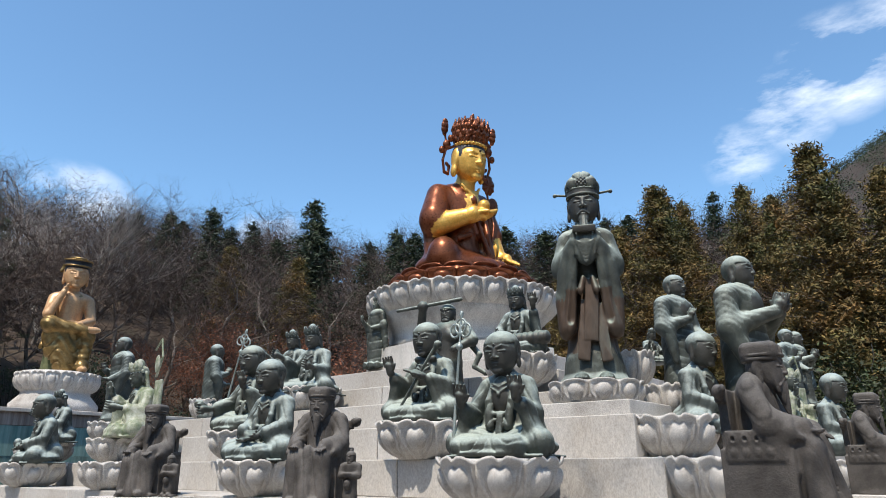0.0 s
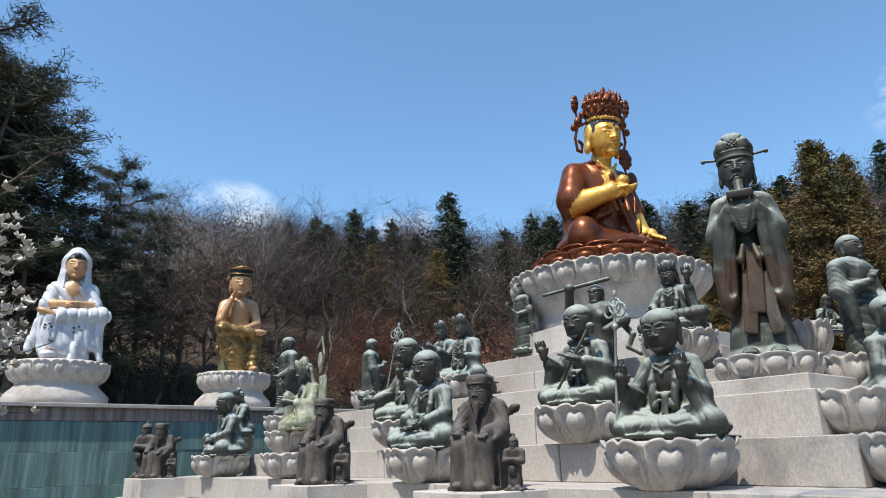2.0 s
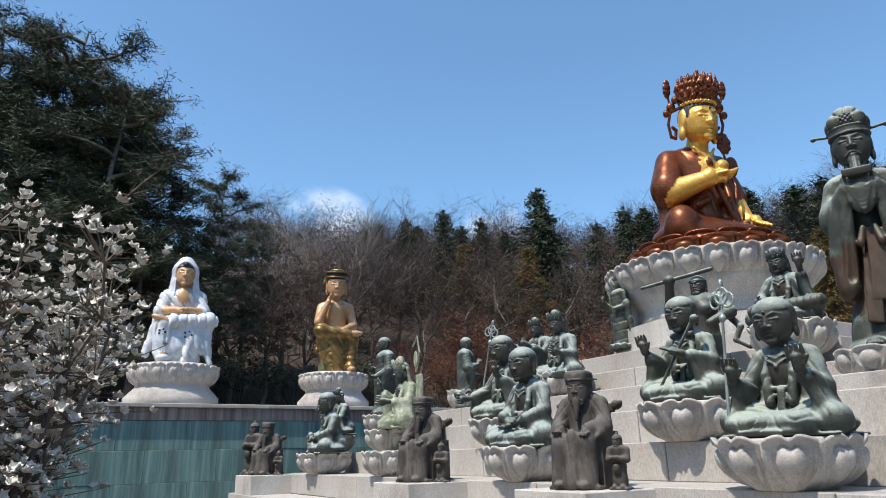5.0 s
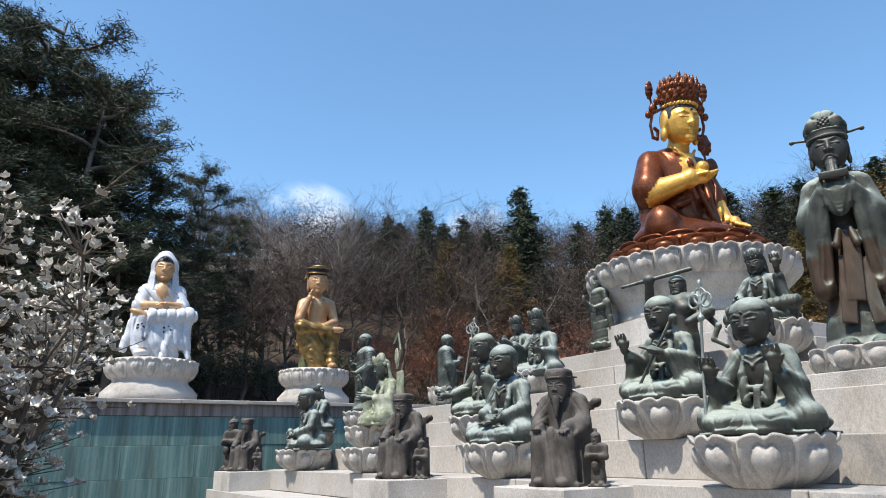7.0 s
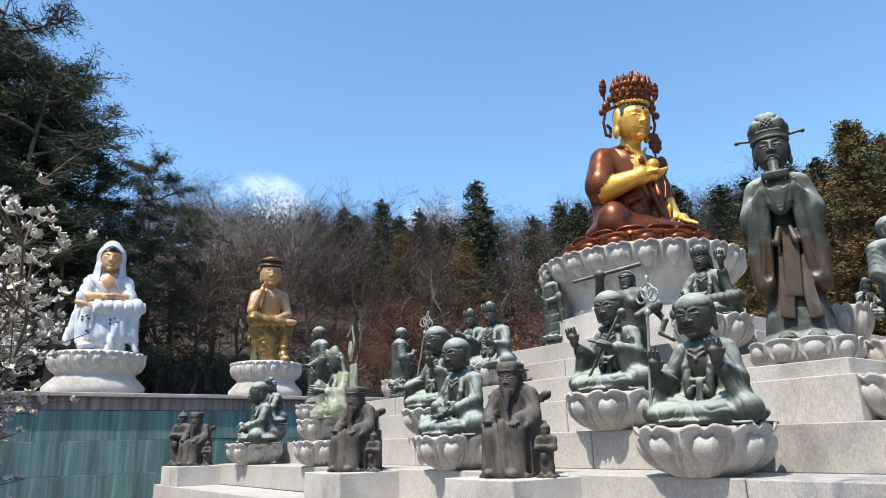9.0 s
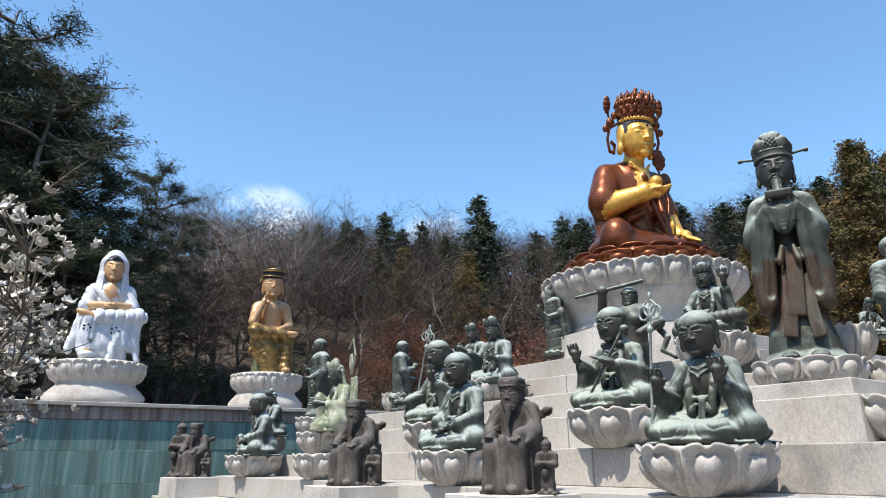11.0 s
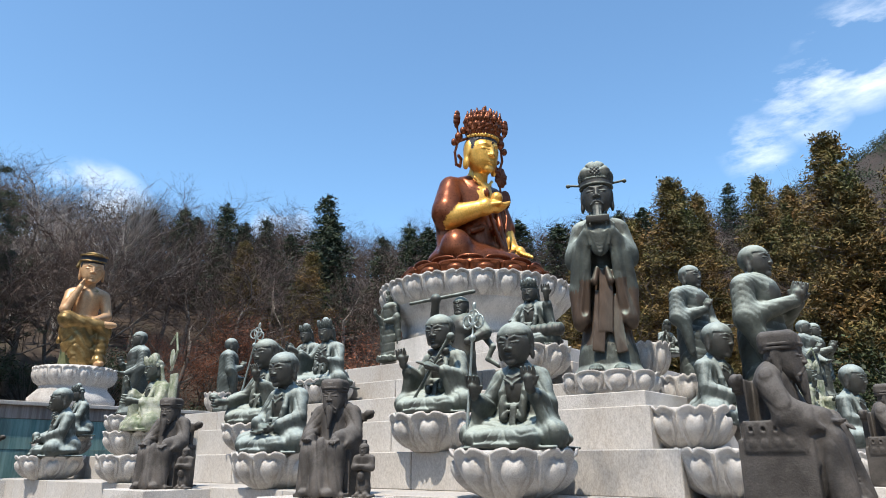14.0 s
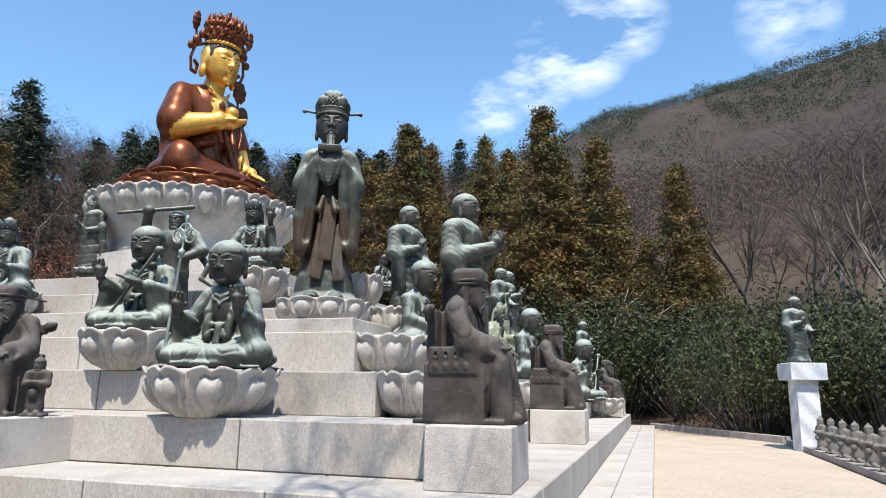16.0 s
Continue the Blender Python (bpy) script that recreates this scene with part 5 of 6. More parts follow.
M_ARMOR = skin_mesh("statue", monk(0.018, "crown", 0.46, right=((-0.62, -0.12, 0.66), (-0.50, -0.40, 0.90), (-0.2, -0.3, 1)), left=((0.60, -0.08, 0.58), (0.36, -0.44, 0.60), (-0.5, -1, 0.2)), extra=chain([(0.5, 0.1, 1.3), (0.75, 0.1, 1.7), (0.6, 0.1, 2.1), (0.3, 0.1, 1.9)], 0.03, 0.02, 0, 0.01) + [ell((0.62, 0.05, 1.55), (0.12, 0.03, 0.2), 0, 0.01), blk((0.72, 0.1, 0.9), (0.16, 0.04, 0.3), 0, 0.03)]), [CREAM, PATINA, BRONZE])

# front rows, standing on the steps
lotus(-5.42, 7.60, 1.24, 1.0, 12)
statue(M_FRONT, -5.33, 7.66, 1.82, 9, 0.98, "green bronze seated monk statue raising one open hand")
tagged(new("staff", staff_rings(0, 0, 0, 1.62)), "pale ringed metal staff resting on the lotus pedestal", "staff").matrix_basis = pose(-5.72, 6.97, 1.80, -3, 3, 0)
lotus(-7.75, 8.85, 1.82, 1.02, 5)
statue(M_SECOND, -7.73, 8.9, 2.40, 8, 1.0, "green bronze seated monk statue with one raised palm")
lotus(-10.45, 7.60, 1.24, 0.95, 20)
statue(M_LAP, -10.42, 7.66, 1.80, 8, 1.05, "blue-green bronze seated monk statue with hands resting in its lap")
lotus(-12.75, 8.85, 1.82, 1.0, 9)
statue(M_BALL, -12.75, 8.9, 2.40, 6, 1.08, "bronze seated monk statue holding out a ball and a chained staff")
tagged(new("staff", staff_rings(0, 0, 0, 1.9)), "thin bronze ringed staff leaning by the seated statue", "staff").matrix_basis = pose(-13.1, 8.35, 2.4, 4, 16, 20)
lotus(-15.9, 7.60, 1.24, 0.85, 0)
lotus(-18.3, 8.85, 1.82, 0.95, 11)
statue(M_ARMOR, -17.6, 8.9, 2.40, -8, 1.15, "cream and green painted seated statue with a tall ornate crown", group="painted statues")
lotus(-21.2, 10.05, 2.42, 0.9, 4)
statue(M_STAND, -21.2, 10.05, 3.0, -10, 1.2, "dark green bronze standing monk statue on a lotus pedestal")
lotus(-20.3, 7.60, 1.24, 0.98, 7)
statue(M_LAP, -20.1, 7.66, 1.80, -10, 1.05, "dark teal bronze seated monk statue with a headband")
lotus(-22.9, 8.85, 1.82, 1.0, 3)
statue(M_CROWN, -22.2, 8.9, 2.40, -10, 0.95, "dark bronze seated statue in a brimmed crown")
lotus(-18.2, 11.25, 3.0, 0.62, 0)
statue(M_STAND, -18.0, 11.25, 3.02, 150, 1.0, "grey-green bronze standing monk statue seen from behind")
statue(M_CROWN, -13.57, 11.25, 3.4, 10, 1.1, "blue-green bronze seated statue with a jewelled crown")
lotus(-13.57, 11.25, 3.0, 0.9, 3)
statue(M_CROWN, -15.95, 12.50, 3.9, 10, 1.0, "bronze crowned statue on a lotus pedestal")
lotus(-15.95, 12.5, 3.57, 0.85, 3)
statue(M_GUARD, -9.16, 11.25, 3.0, 12, 1.0, "dark bronze guardian statue gripping a raised club")
lotus(-7.35, 11.25, 3.2, 0.88, 6)
statue(M_MUSIC, -7.40, 11.3, 3.78, 10, 0.88, "dark bronze crowned musician statue with a long drum")
statue(M_SLIM, -13.75, 13.7, 4.35, -5, 1.03, "grey-green bronze standing lady statue with a pointed halo")
lotus(-5.1, 11.35, 3.05, 0.52, 0)
statue(M_CROWN, -5.15, 12.5, 3.57, 60, 0.42, "small green bronze crowned statue")

# the official on the corner block
BX, BY = -5.12, 9.95
thing("corner_block", pose(-5.18, 10.12, 1.82, 0, 0, 0), "grey sawn granite block under the tall standing statue", "block", data=box_mesh("corner_block", 2.0, 1.9, 0.606, SLAB, 0.012))
thing("plinth_slab", pose(BX, BY + 0.1, 2.42), "pale granite slab beneath the square lotus base", "slab", data=box_mesh("plinth_slab", 1.72, 1.6, 0.22, GRANITE, 0.012))


def square_lotus(x, y, z):
    root = thing("lotus_pedestal", pose(x, y, z), "pale granite octagonal lotus base with upright rounded petals", "pedestal", "lotus pedestals")
    part("bowl", lathe("bowl", [(0.66, 0), (0.68, 0.1), (0.68, 0.33), (0.2, 0.33)], GRANITE, 32), root)
    pm = petal_mesh(10, 0.64, 0.72, 0.35, GRANITE, 0.02, False)
    for k in range(10):
        part("petal", pm, root, pose(0, 0, 0, 0, 0, 36 * k))


square_lotus(BX, BY, 2.64)
statue(M_HAT, BX, BY, 2.95, 25, 1.05, "tall brown-green bronze official statue in a winged hat")

# judges on square granite pedestals along the front
def judge(x, y, z0, turn, w, d, h, label, mate=1, ped_turn=0):
    thing("pedestal", pose(x, y, z0, 0, 0, ped_turn), "square pale granite pedestal block", "pedestal", "judge pedestals", data=box_mesh("pedestal", w, d, h, GRANITE, 0.012))
    statue(M_KING, x, y, z0 + h, turn, 1.0, label, group="judge statues")
    if mate:
        c, s = math.cos(radians(turn)), math.sin(radians(turn))
        dx, dy = 0.58 * mate, -0.12
        statue(M_ATT, x + c * dx - s * dy, y + s * dx + c * dy, z0 + h, turn, 0.95, "small dark stone attendant statue holding an offering", group="attendant statues")


JUDGE = "dark stone bearded judge statue on a carved throne"
judge(-7.75, 6.45, 0.67, 24, 1.45, 1.3, 0.55, JUDGE)
judge(-12.35, 6.45, 0.67, 26, 1.45, 1.3, 0.55, JUDGE)
judge(-22.45, 6.45, 0.67, 40, 1.75, 1.3, 0.55, JUDGE, 1)
statue(M_ATT, -23.2, 6.3, 1.22, 30, 2.2, "dark stone standing officer statue beside the seated judge", group="judge statues")
judge(-1.74, 6.98, 0.67, 92, 0.84, 1.25, 0.60, JUDGE, 0, 3)
judge(-1.75, 13.3, 0.67, 90, 1.0, 1.1, 0.60, JUDGE, 0, 2)

# east side
lotus(-3.0, 8.75, 1.24, 0.8, 0)
lotus(-3.95, 9.9, 1.82, 0.85, 9)
statue(M_PRAY, -3.0, 10.84, 2.25, 82, 1.22, "green bronze standing monk statue with palms pressed together")
lotus(-3.0, 10.9, 1.72, 0.75, 0)
statue(M_LAP, -3.6, 10.4, 2.15, 75, 0.92, "green bronze seated monk statue with a flat cap")
lotus(-4.4, 11.3, 2.42, 0.62, 0)
statue(M_STAND, -4.4, 11.9, 2.85, 75, 1.02, "grey-green bronze standing monk statue lifting one hand")
lotus(-3.0, 16.6, 1.24, 0.7, 0)
statue(M_LAP, -3.0, 17.0, 1.9, 78, 1.05, "blue-green bronze seated monk statue in profile")
statue(M_ARMOR, -4.0, 17.9, 2.5, 70, 0.85, "pale cream seated statue with a crown", group="painted statues")
statue(M_STAND, -4.5, 20.6, 3.2, 78, 1.0, "green bronze standing monk statue beside another")
statue(M_PRAY, -4.5, 21.8, 3.3, 78, 1.0, "green bronze standing monk statue with joined hands")
lotus(-1.95, 27.0, 0.80, 1.0, 0)
statue(M_SECOND, -2.6, 26.2, 1.3, 76, 1.35, "blue-green bronze seated monk statue on a broad lotus")
statue(M_STAND, -3.2, 33.0, 2.4, 76, 1.15, "green bronze standing monk statue with an outstretched hand")
for yy in (28.6, 30.2):
    judge(-1.75, yy, 0.67, 82, 1.0, 1.0, 0.6, JUDGE, 0)

# ---- the great plinth ----
CX, CY = -12.55, 16.2


def great_plinth():
    root = thing("great_plinth", pose(CX, CY, 0), "huge round white granite lotus plinth with stained carved petals", "plinth")
    part("octagonal_base", lathe("octagonal_base", [(2.95, 4.0), (2.9, 4.9), (2.3, 5.0)], STAINED, 8, 8), root, pose(0, 0, 0, 0, 0, 10))
    part("drum", lathe("drum", [(2.0, 4.9), (2.24, 5.02), (2.27, 5.12), (2.22, 5.2), (2.26, 5.4), (2.36, 5.62), (2.42, 5.66), (2.44, 5.76), (2.62, 5.9), (2.6, 6.1)], STAINED, 64), root)
    part("rim", lathe("rim", [(2.4, 5.84), (2.60, 5.92), (2.83, 6.25), (2.90, 6.56), (2.84, 6.62), (1.0, 6.62)], STAINED, 64), root)
    pm = petal_mesh(26, 2.48, 2.88, 0.76, STAINED, 0.015, True, 1.6)
    for k in range(26):
        part("petal", pm, root, pose(0, 0, 5.88, 0, 0, 360 * k / 26))


great_plinth()


def copper_lotus():
    root = thing("copper_lotus", pose(CX, CY, 6.62), "dark copper lotus seat with rounded overlapping petals under the golden statue", "lotus seat")
    part("bowl", lathe("bowl", [(1.7, 0), (1.85, 0.25), (1.7, 0.5), (0.5, 0.55)], COPPER, 48), root)
    for row, (n, r0, r1, h, z) in enumerate(((16, 2.10, 2.26, 0.46, 0.0), (16, 1.94, 2.08, 0.66, 0.0))):
        pm = petal_mesh(n, r0, r1, h, COPPER, 0.03, False, 0.9)
        for k in range(n):
            part("petal", pm, root, pose(0, 0, z, 0, 0, 360 * (k + 0.5 * row) / n))


copper_lotus()
great = statue(M_BUDDHA, CX, CY, 7.0, 74, 0.98, "huge golden-faced crowned seated statue in a copper-brown robe", name="statue", group="great statue")
great.scale = (0.98, 0.98, 1.078)

# ---- statues on the terrace ----
def terrace_plinth(x, y, r_, h):
    root = thing("round_plinth", pose(x, y, 3.5), "round white granite plinth carved with two rings of lotus petals", "plinth", "terrace plinths")
    part("drum", lathe("drum", [(r_ * 1.04, 0), (r_ * 1.04, h * 0.25), (r_ * 0.82, h * 0.48), (r_ * 0.82, h * 0.55), (r_ * 0.98, h * 0.72), (r_, h * 0.92), (r_ * 0.9, h), (0.3, h)], GRANITE, 48), root)
    pa = petal_mesh(18, r_ * 0.86, r_ * 1.0, h * 0.42, GRANITE, 0.01)
    pb = petal_mesh(18, r_ * 1.02, r_ * 0.90, h * 0.26, GRANITE, 0.0, False)
    for k in range(18):
        part("petal", pa, root, pose(0, 0, h * 0.56, 0, 0, 20 * k))
        part("lower_petal", pb, root, pose(0, 0, h * 0.12, 0, 0, 20 * k))


terrace_plinth(-27.5, 10.75, 1.42, 1.55)
statue(M_PENSIVE, -27.5, 10.75, 5.05, 74, 1.06, "gilded pensive statue seated with one hand raised to its cheek", group="terrace statues")
terrace_plinth(-27.5, 4.35, 1.6, 1.6)
statue(M_WHITE, -27.5, 4.45, 5.1, 80, 1.0, "white-robed veiled seated statue with gilt face and hands", group="terrace statues")

# ---- post and small figures by the path ----
def path_post():
    root = thing("stone_post", pose(4.2, 22.75, 0, 0, 0, 12), "white painted square post with a broad cap", "post")
    part("shaft", box_mesh("shaft", 0.62, 0.62, 2.05, WHITE, 0.01), root)
    part("cap", box_mesh("cap", 1.02, 1.02, 0.5, WHITE, 0.015), root, pose(0, 0, 2.03))
    statue(M_STAND, 4.15, 22.75, 2.53, 40, 0.92, "dark bronze standing statue on the white post")


path_post()
for k in range(7):
    yy = 21.0 - 1.2 * k * (1 - 0.02 * k)
    statue(M_KERB, 4.22, yy, 0.17, -70 + 9 * k, 1.15, "small weathered grey stone figure on the kerb", group="kerb figures")

# ---- trees ----


def tubes(name, segs, mat, sides=4):
    """One mesh of many tapered branch pieces: (start, end, radius, radius)."""
    verts, faces = [], []
    for a, b, ra, rb in segs:
        d = b - a
        if d.length < 1e-5:
            continue
        u = d.orthogonal().normalized()
        if ra < 0.016:
            # a fine twig: two thin blades are enough
            n0 = len(verts)
            u = u * ra
            verts += [a - u, a + u, b + u * 0.5, b - u * 0.5]
            faces.append((n0, n0 + 1, n0 + 2, n0 + 3))
            continue
        v = d.cross(u).normalized()
        n0 = len(verts)
        for c, r_ in ((a, ra), (b, rb)):
            for i in range(sides):
                t = 2 * math.pi * i / sides
                verts.append(c + u * (r_ * math.cos(t)) + v * (r_ * math.sin(t)))
        for i in range(sides):
            j = (i + 1) % sides
            faces.append((n0 + i, n0 + j, n0 + sides + j, n0 + sides + i))
    return mesh_of(name, verts, faces, [mat])


def grow(rng, h, spread, depth, kids, up=0.25, wiggle=0.18, first=0.25, thick=0.018):
    """Branch pieces of a bare tree, thick ones and twigs apart; also the twig ends."""
    thick_, thin_, tips = [], [], []

    def limb(p, d, ln, r_, lv):
        n = 4 if lv < 2 else 2
        pts = [p]
        for i in range(n):
            d = (d + Vector((rng.gauss(0, wiggle), rng.gauss(0, wiggle), rng.gauss(0, wiggle) + up * 0.15))).normalized()
            q = pts[-1] + d * (ln / n)
            r1 = r_ * (1 - 0.55 / n)
            (thick_ if r_ > 0.035 else thin_).append((pts[-1], q, r_, max(r1, 0.006)))
            r_ = r1
            pts.append(q)
            if lv < depth and (lv > 0 or i >= 1 or first < 0.2):
                for _ in range(kids[min(lv, len(kids) - 1)]):
                    side = d.orthogonal()
                    side.rotate(Matrix.Rotation(rng.uniform(0, 2 * math.pi), 3, d))
                    nd = (d * (1 - spread) + side * spread + Vector((0, 0, up))).normalized()
                    limb(pts[-1], nd, ln * rng.uniform(0.45, 0.72), max(r_ * 0.5, 0.011), lv + 1)
        tips.append((pts[-1], d))

    limb(Vector((0, 0, -0.3)), Vector((0, 0, 1)), h * 0.62, h * thick, 0)
    return thick_, thin_, tips


def tree_root(name, label, category, group):
    return thing(name, pose(0, 0, -60), label, category, group)


def bare_tree(seed, h, mat_twig, mat_bark, label, spread=0.6, kids=(2, 3, 3, 2), depth=3, up=0.35, leaf=None):
    rng = random.Random(seed)
    a, b, tips = grow(rng, h, spread, depth, kids, up)
    root = tree_root("bare_tree", label, "tree", "bare trees")
    part("trunk", tubes("trunk", a, mat_bark, 5), root)
    part("crown", tubes("crown", b, mat_twig, 3), root)
    if leaf:
        part("dry_crown", leaf_cloud(rng, [(p, 0.55) for p, _ in tips], 8, 0.08, leaf), root)
    return root


def leaf_cloud(rng, spots, per, size, mat, flat=0.0, name="leaves", wide=0.4):
    """Small leaf blades scattered about many spots."""
    verts, faces = [], []
    for p, r_ in spots:
        for _ in range(per):
            c = p + Vector((rng.gauss(0, r_ * 0.5), rng.gauss(0, r_ * 0.5), rng.gauss(0, r_ * (0.5 - 0.3 * flat))))
            d = Vector((rng.gauss(0, 1), rng.gauss(0, 1), rng.gauss(0, 1 - flat))).normalized()
            e = d.orthogonal().normalized()
            e.rotate(Matrix.Rotation(rng.uniform(0, 6.28), 3, d))
            s = size * rng.uniform(0.6, 1.4)
            n0 = len(verts)
            verts += [c - d * s, c + e * s * wide, c + d * s, c - e * s * wide]
            faces.append((n0, n0 + 1, n0 + 2, n0 + 3))
    return mesh_of(name, verts, faces, [mat], smooth=False)


def conifer(seed, h, r_, mat, label, layers=26, droop=-0.25, per=18, size=0.12, open_=0.15, group="conifers"):
    """A tapering evergreen: whorled limbs hung with foliage sprays."""
    rng = random.Random(seed)
    root = tree_root("conifer", label, "tree", group)
    lean = Vector((rng.gauss(0, 0.02), rng.gauss(0, 0.02), 1)).normalized()
    part("trunk", tubes("trunk", [(lean * (h * i / 8) - Vector((0, 0, 0.3)), lean * (h * (i + 1) / 8), h * 0.016 * (1 - i / 8.5), h * 0.016 * (1 - (i + 1) / 8.5)) for i in range(8)], BARK, 6), root)
    limbs, spots = [], []
    for i in range(layers):
        f = 0.10 + 0.89 * i / layers
        z = h * f
        reach = r_ * (1 - f) ** 0.8 * rng.uniform(0.5, 1.25) + 0.12
        n = rng.randint(4, 6)
        a0 = rng.uniform(0, 6.28)
        for k in range(n):
            if rng.random() < open_:
                continue
            a = a0 + 6.28 * k / n + rng.gauss(0, 0.25)
            ln = reach * rng.uniform(0.7, 1.15)
            p = lean * z
            q = p + Vector((math.cos(a) * ln, math.sin(a) * ln, ln * (droop + 0.35 * f) + rng.gauss(0, 0.1)))
            limbs.append((p, q, 0.03 + 0.01 * ln, 0.012))
            m = max(2, int(ln / 0.32))
            for j in range(m):
                t = (j + 1) / m
                spots.append((p.lerp(q, t) + Vector((0, 0, 0.1 * math.sin(3.1 * t))), 0.30 + 0.12 * ln * (1 - 0.5 * t)))
    spots.append((lean * h, 0.15))
    part("branchwork", tubes("branchwork", limbs, BARK, 3), root)
    part("crown", leaf_cloud(rng, spots, per, size, mat, 0.15, "crown", 0.27), root)
    return root


def pine(seed, h, label, spread=3.6, n_limb=22, low=0.34, per=44):
    """A red pine: bare lower trunk, crooked limbs, flat needle pads with gaps."""
    rng = random.Random(seed)
    root = tree_root("pine", label, "tree", "pines")
    pts = [Vector((0, 0, -0.3))]
    for i in range(9):
        pts.append(pts[-1] + Vector((rng.gauss(0, 0.16), rng.gauss(0, 0.16), h / 9)))
    trunk = [(pts[i], pts[i + 1], h * 0.019 * (1 - i / 10), h * 0.019 * (1 - (i + 1) / 10)) for i in range(9)]
    limbs, spots = [], []
    for i in range(n_limb):
        f = low + (0.98 - low) * (i + 0.5) / n_limb
        k = min(8, int(f * 9))
        p = pts[k].lerp(pts[k + 1], f * 9 - k)
        a = i * 2.4 + rng.gauss(0, 0.3)
        ln = spread * (1.15 - 0.85 * ((f - low) / (1 - low)) ** 1.6) * rng.uniform(0.6, 1.1)
        d = Vector((math.cos(a), math.sin(a), rng.uniform(-0.08, 0.18)))
        q = p
        for j in range(4):
            nxt = q + d * (ln / 4)
            limbs.append((q, nxt, 0.075 * (1 - j / 5) * h / 12, 0.075 * (1 - (j + 1) / 5) * h / 12))
            d = (d + Vector((rng.gauss(0, 0.22), rng.gauss(0, 0.22), rng.gauss(0.04, 0.12)))).normalized()
            q = nxt
            if j >= 1:
                for _ in range(3 + j):
                    e = q + Vector((rng.gauss(0, 0.42), rng.gauss(0, 0.42), rng.gauss(0.16, 0.14)))
                    limbs.append((q, e, 0.025, 0.012))
                    spots.append((e, 0.30))
                    spots.append((q.lerp(e, 0.55) + Vector((0, 0, 0.06)), 0.24))
    part("trunk", tubes("trunk", trunk, BARK, 7), root)
    part("branchwork", tubes("branchwork", limbs, BARK, 4), root)
    part("needle_crown", leaf_cloud(rng, spots, per, 0.09, NEEDLE, 0.4, "needle_crown", 0.13), root)
    return root


def shrub(seed, r_, h, mat, label, n=90, per=26, size=0.085, name="shrub"):
    rng = random.Random(seed)
    root = tree_root(name, label, "shrub", "shrubs")
    stems, spots = [], []
    for i in range(n):
        a, q = rng.uniform(0, 6.28), math.sqrt(rng.random())
        top = Vector((math.cos(a) * q * r_, math.sin(a) * q * r_, h * (0.3 + 0.7 * rng.random() * (1 - 0.5 * q * q))))
        stems.append((Vector((top.x * 0.3, top.y * 0.3, -0.2)), top, 0.02, 0.006))
        spots.append((top, 0.45))
    part("woody_base", tubes("woody_base", stems, BARK, 3), root)
    part("foliage", leaf_cloud(rng, spots, per, size, mat), root)
    return root


def at(yaw, dist, sink=0.0):
    x, y = -math.sin(radians(yaw)) * dist, math.cos(radians(yaw)) * dist
    return x, y, land(x, y) - sink


def plant(proto, h0, yaw, dist, h=None, rise=None, spin=0.0, fat=1.0, label=""):
    """Plants a copy, h tall, or so tall that its top rises 'rise' of its distance above the eye."""
    x, y, z = at(yaw, dist)
    if h is None:
        h = max(2.5, 1.7 + rise * dist - z)
    ob = copy_thing(proto, pose(x, y, z, 0, 0, spin))
    ob.scale = (h / h0 * fat, h / h0 * fat, h / h0)
    if label:
        ob["label"] = label
    return ob


RT = random.Random(11)
BARE = [bare_tree(20 + i, 12, TWIG, BARK, "leafless grey-brown hillside tree with fine twigs", 0.58 + 0.05 * i, (2, 4, 6, 2), 3, 0.38) for i in range(4)]
TAN = [bare_tree(33 + i, 12, TWIG_TAN, BARK, "bare tan-barked branching tree beside the path", 0.5, (2, 3, 3, 2), 3, 0.5) for i in range(2)]
GHOST = bare_tree(40, 12, TWIG_PALE, PALE_BARK, "pale sunlit leafless tree with upswept twigs", 0.5, (3, 4, 5, 2), 3, 0.55)
RUST = [bare_tree(50 + i, 9, TWIG, BARK, "small tree with rust-brown dry leaves", 0.62, (2, 3, 2), 3, 0.3, RUST_LEAF) for i in range(2)]
CEDARS = [conifer(60 + i, 14, 3.0 + 0.3 * i, CEDAR, "tall conifer with bronzed green feathery foliage", 38, -0.12, 46, 0.115, 0.05) for i in range(3)]
FIRS = [conifer(70 + i, 12, 2.4, NEEDLE, "dark green pointed conifer on the hillside", 20, -0.34, 30, 0.15, 0.16) for i in range(4)]
PINES = [pine(80 + i, 12, "dark red pine with layered needle pads", 3.4) for i in range(3)]
GREEN = [shrub(90 + i, 1.9, 2.6, SHRUB, "dense green evergreen shrub beside the path", 110, 52, 0.048) for i in range(2)]
DARKBUSH = shrub(95, 2.2, 3.2, NEEDLE, "dark evergreen bush in deep shade", 100, 26)

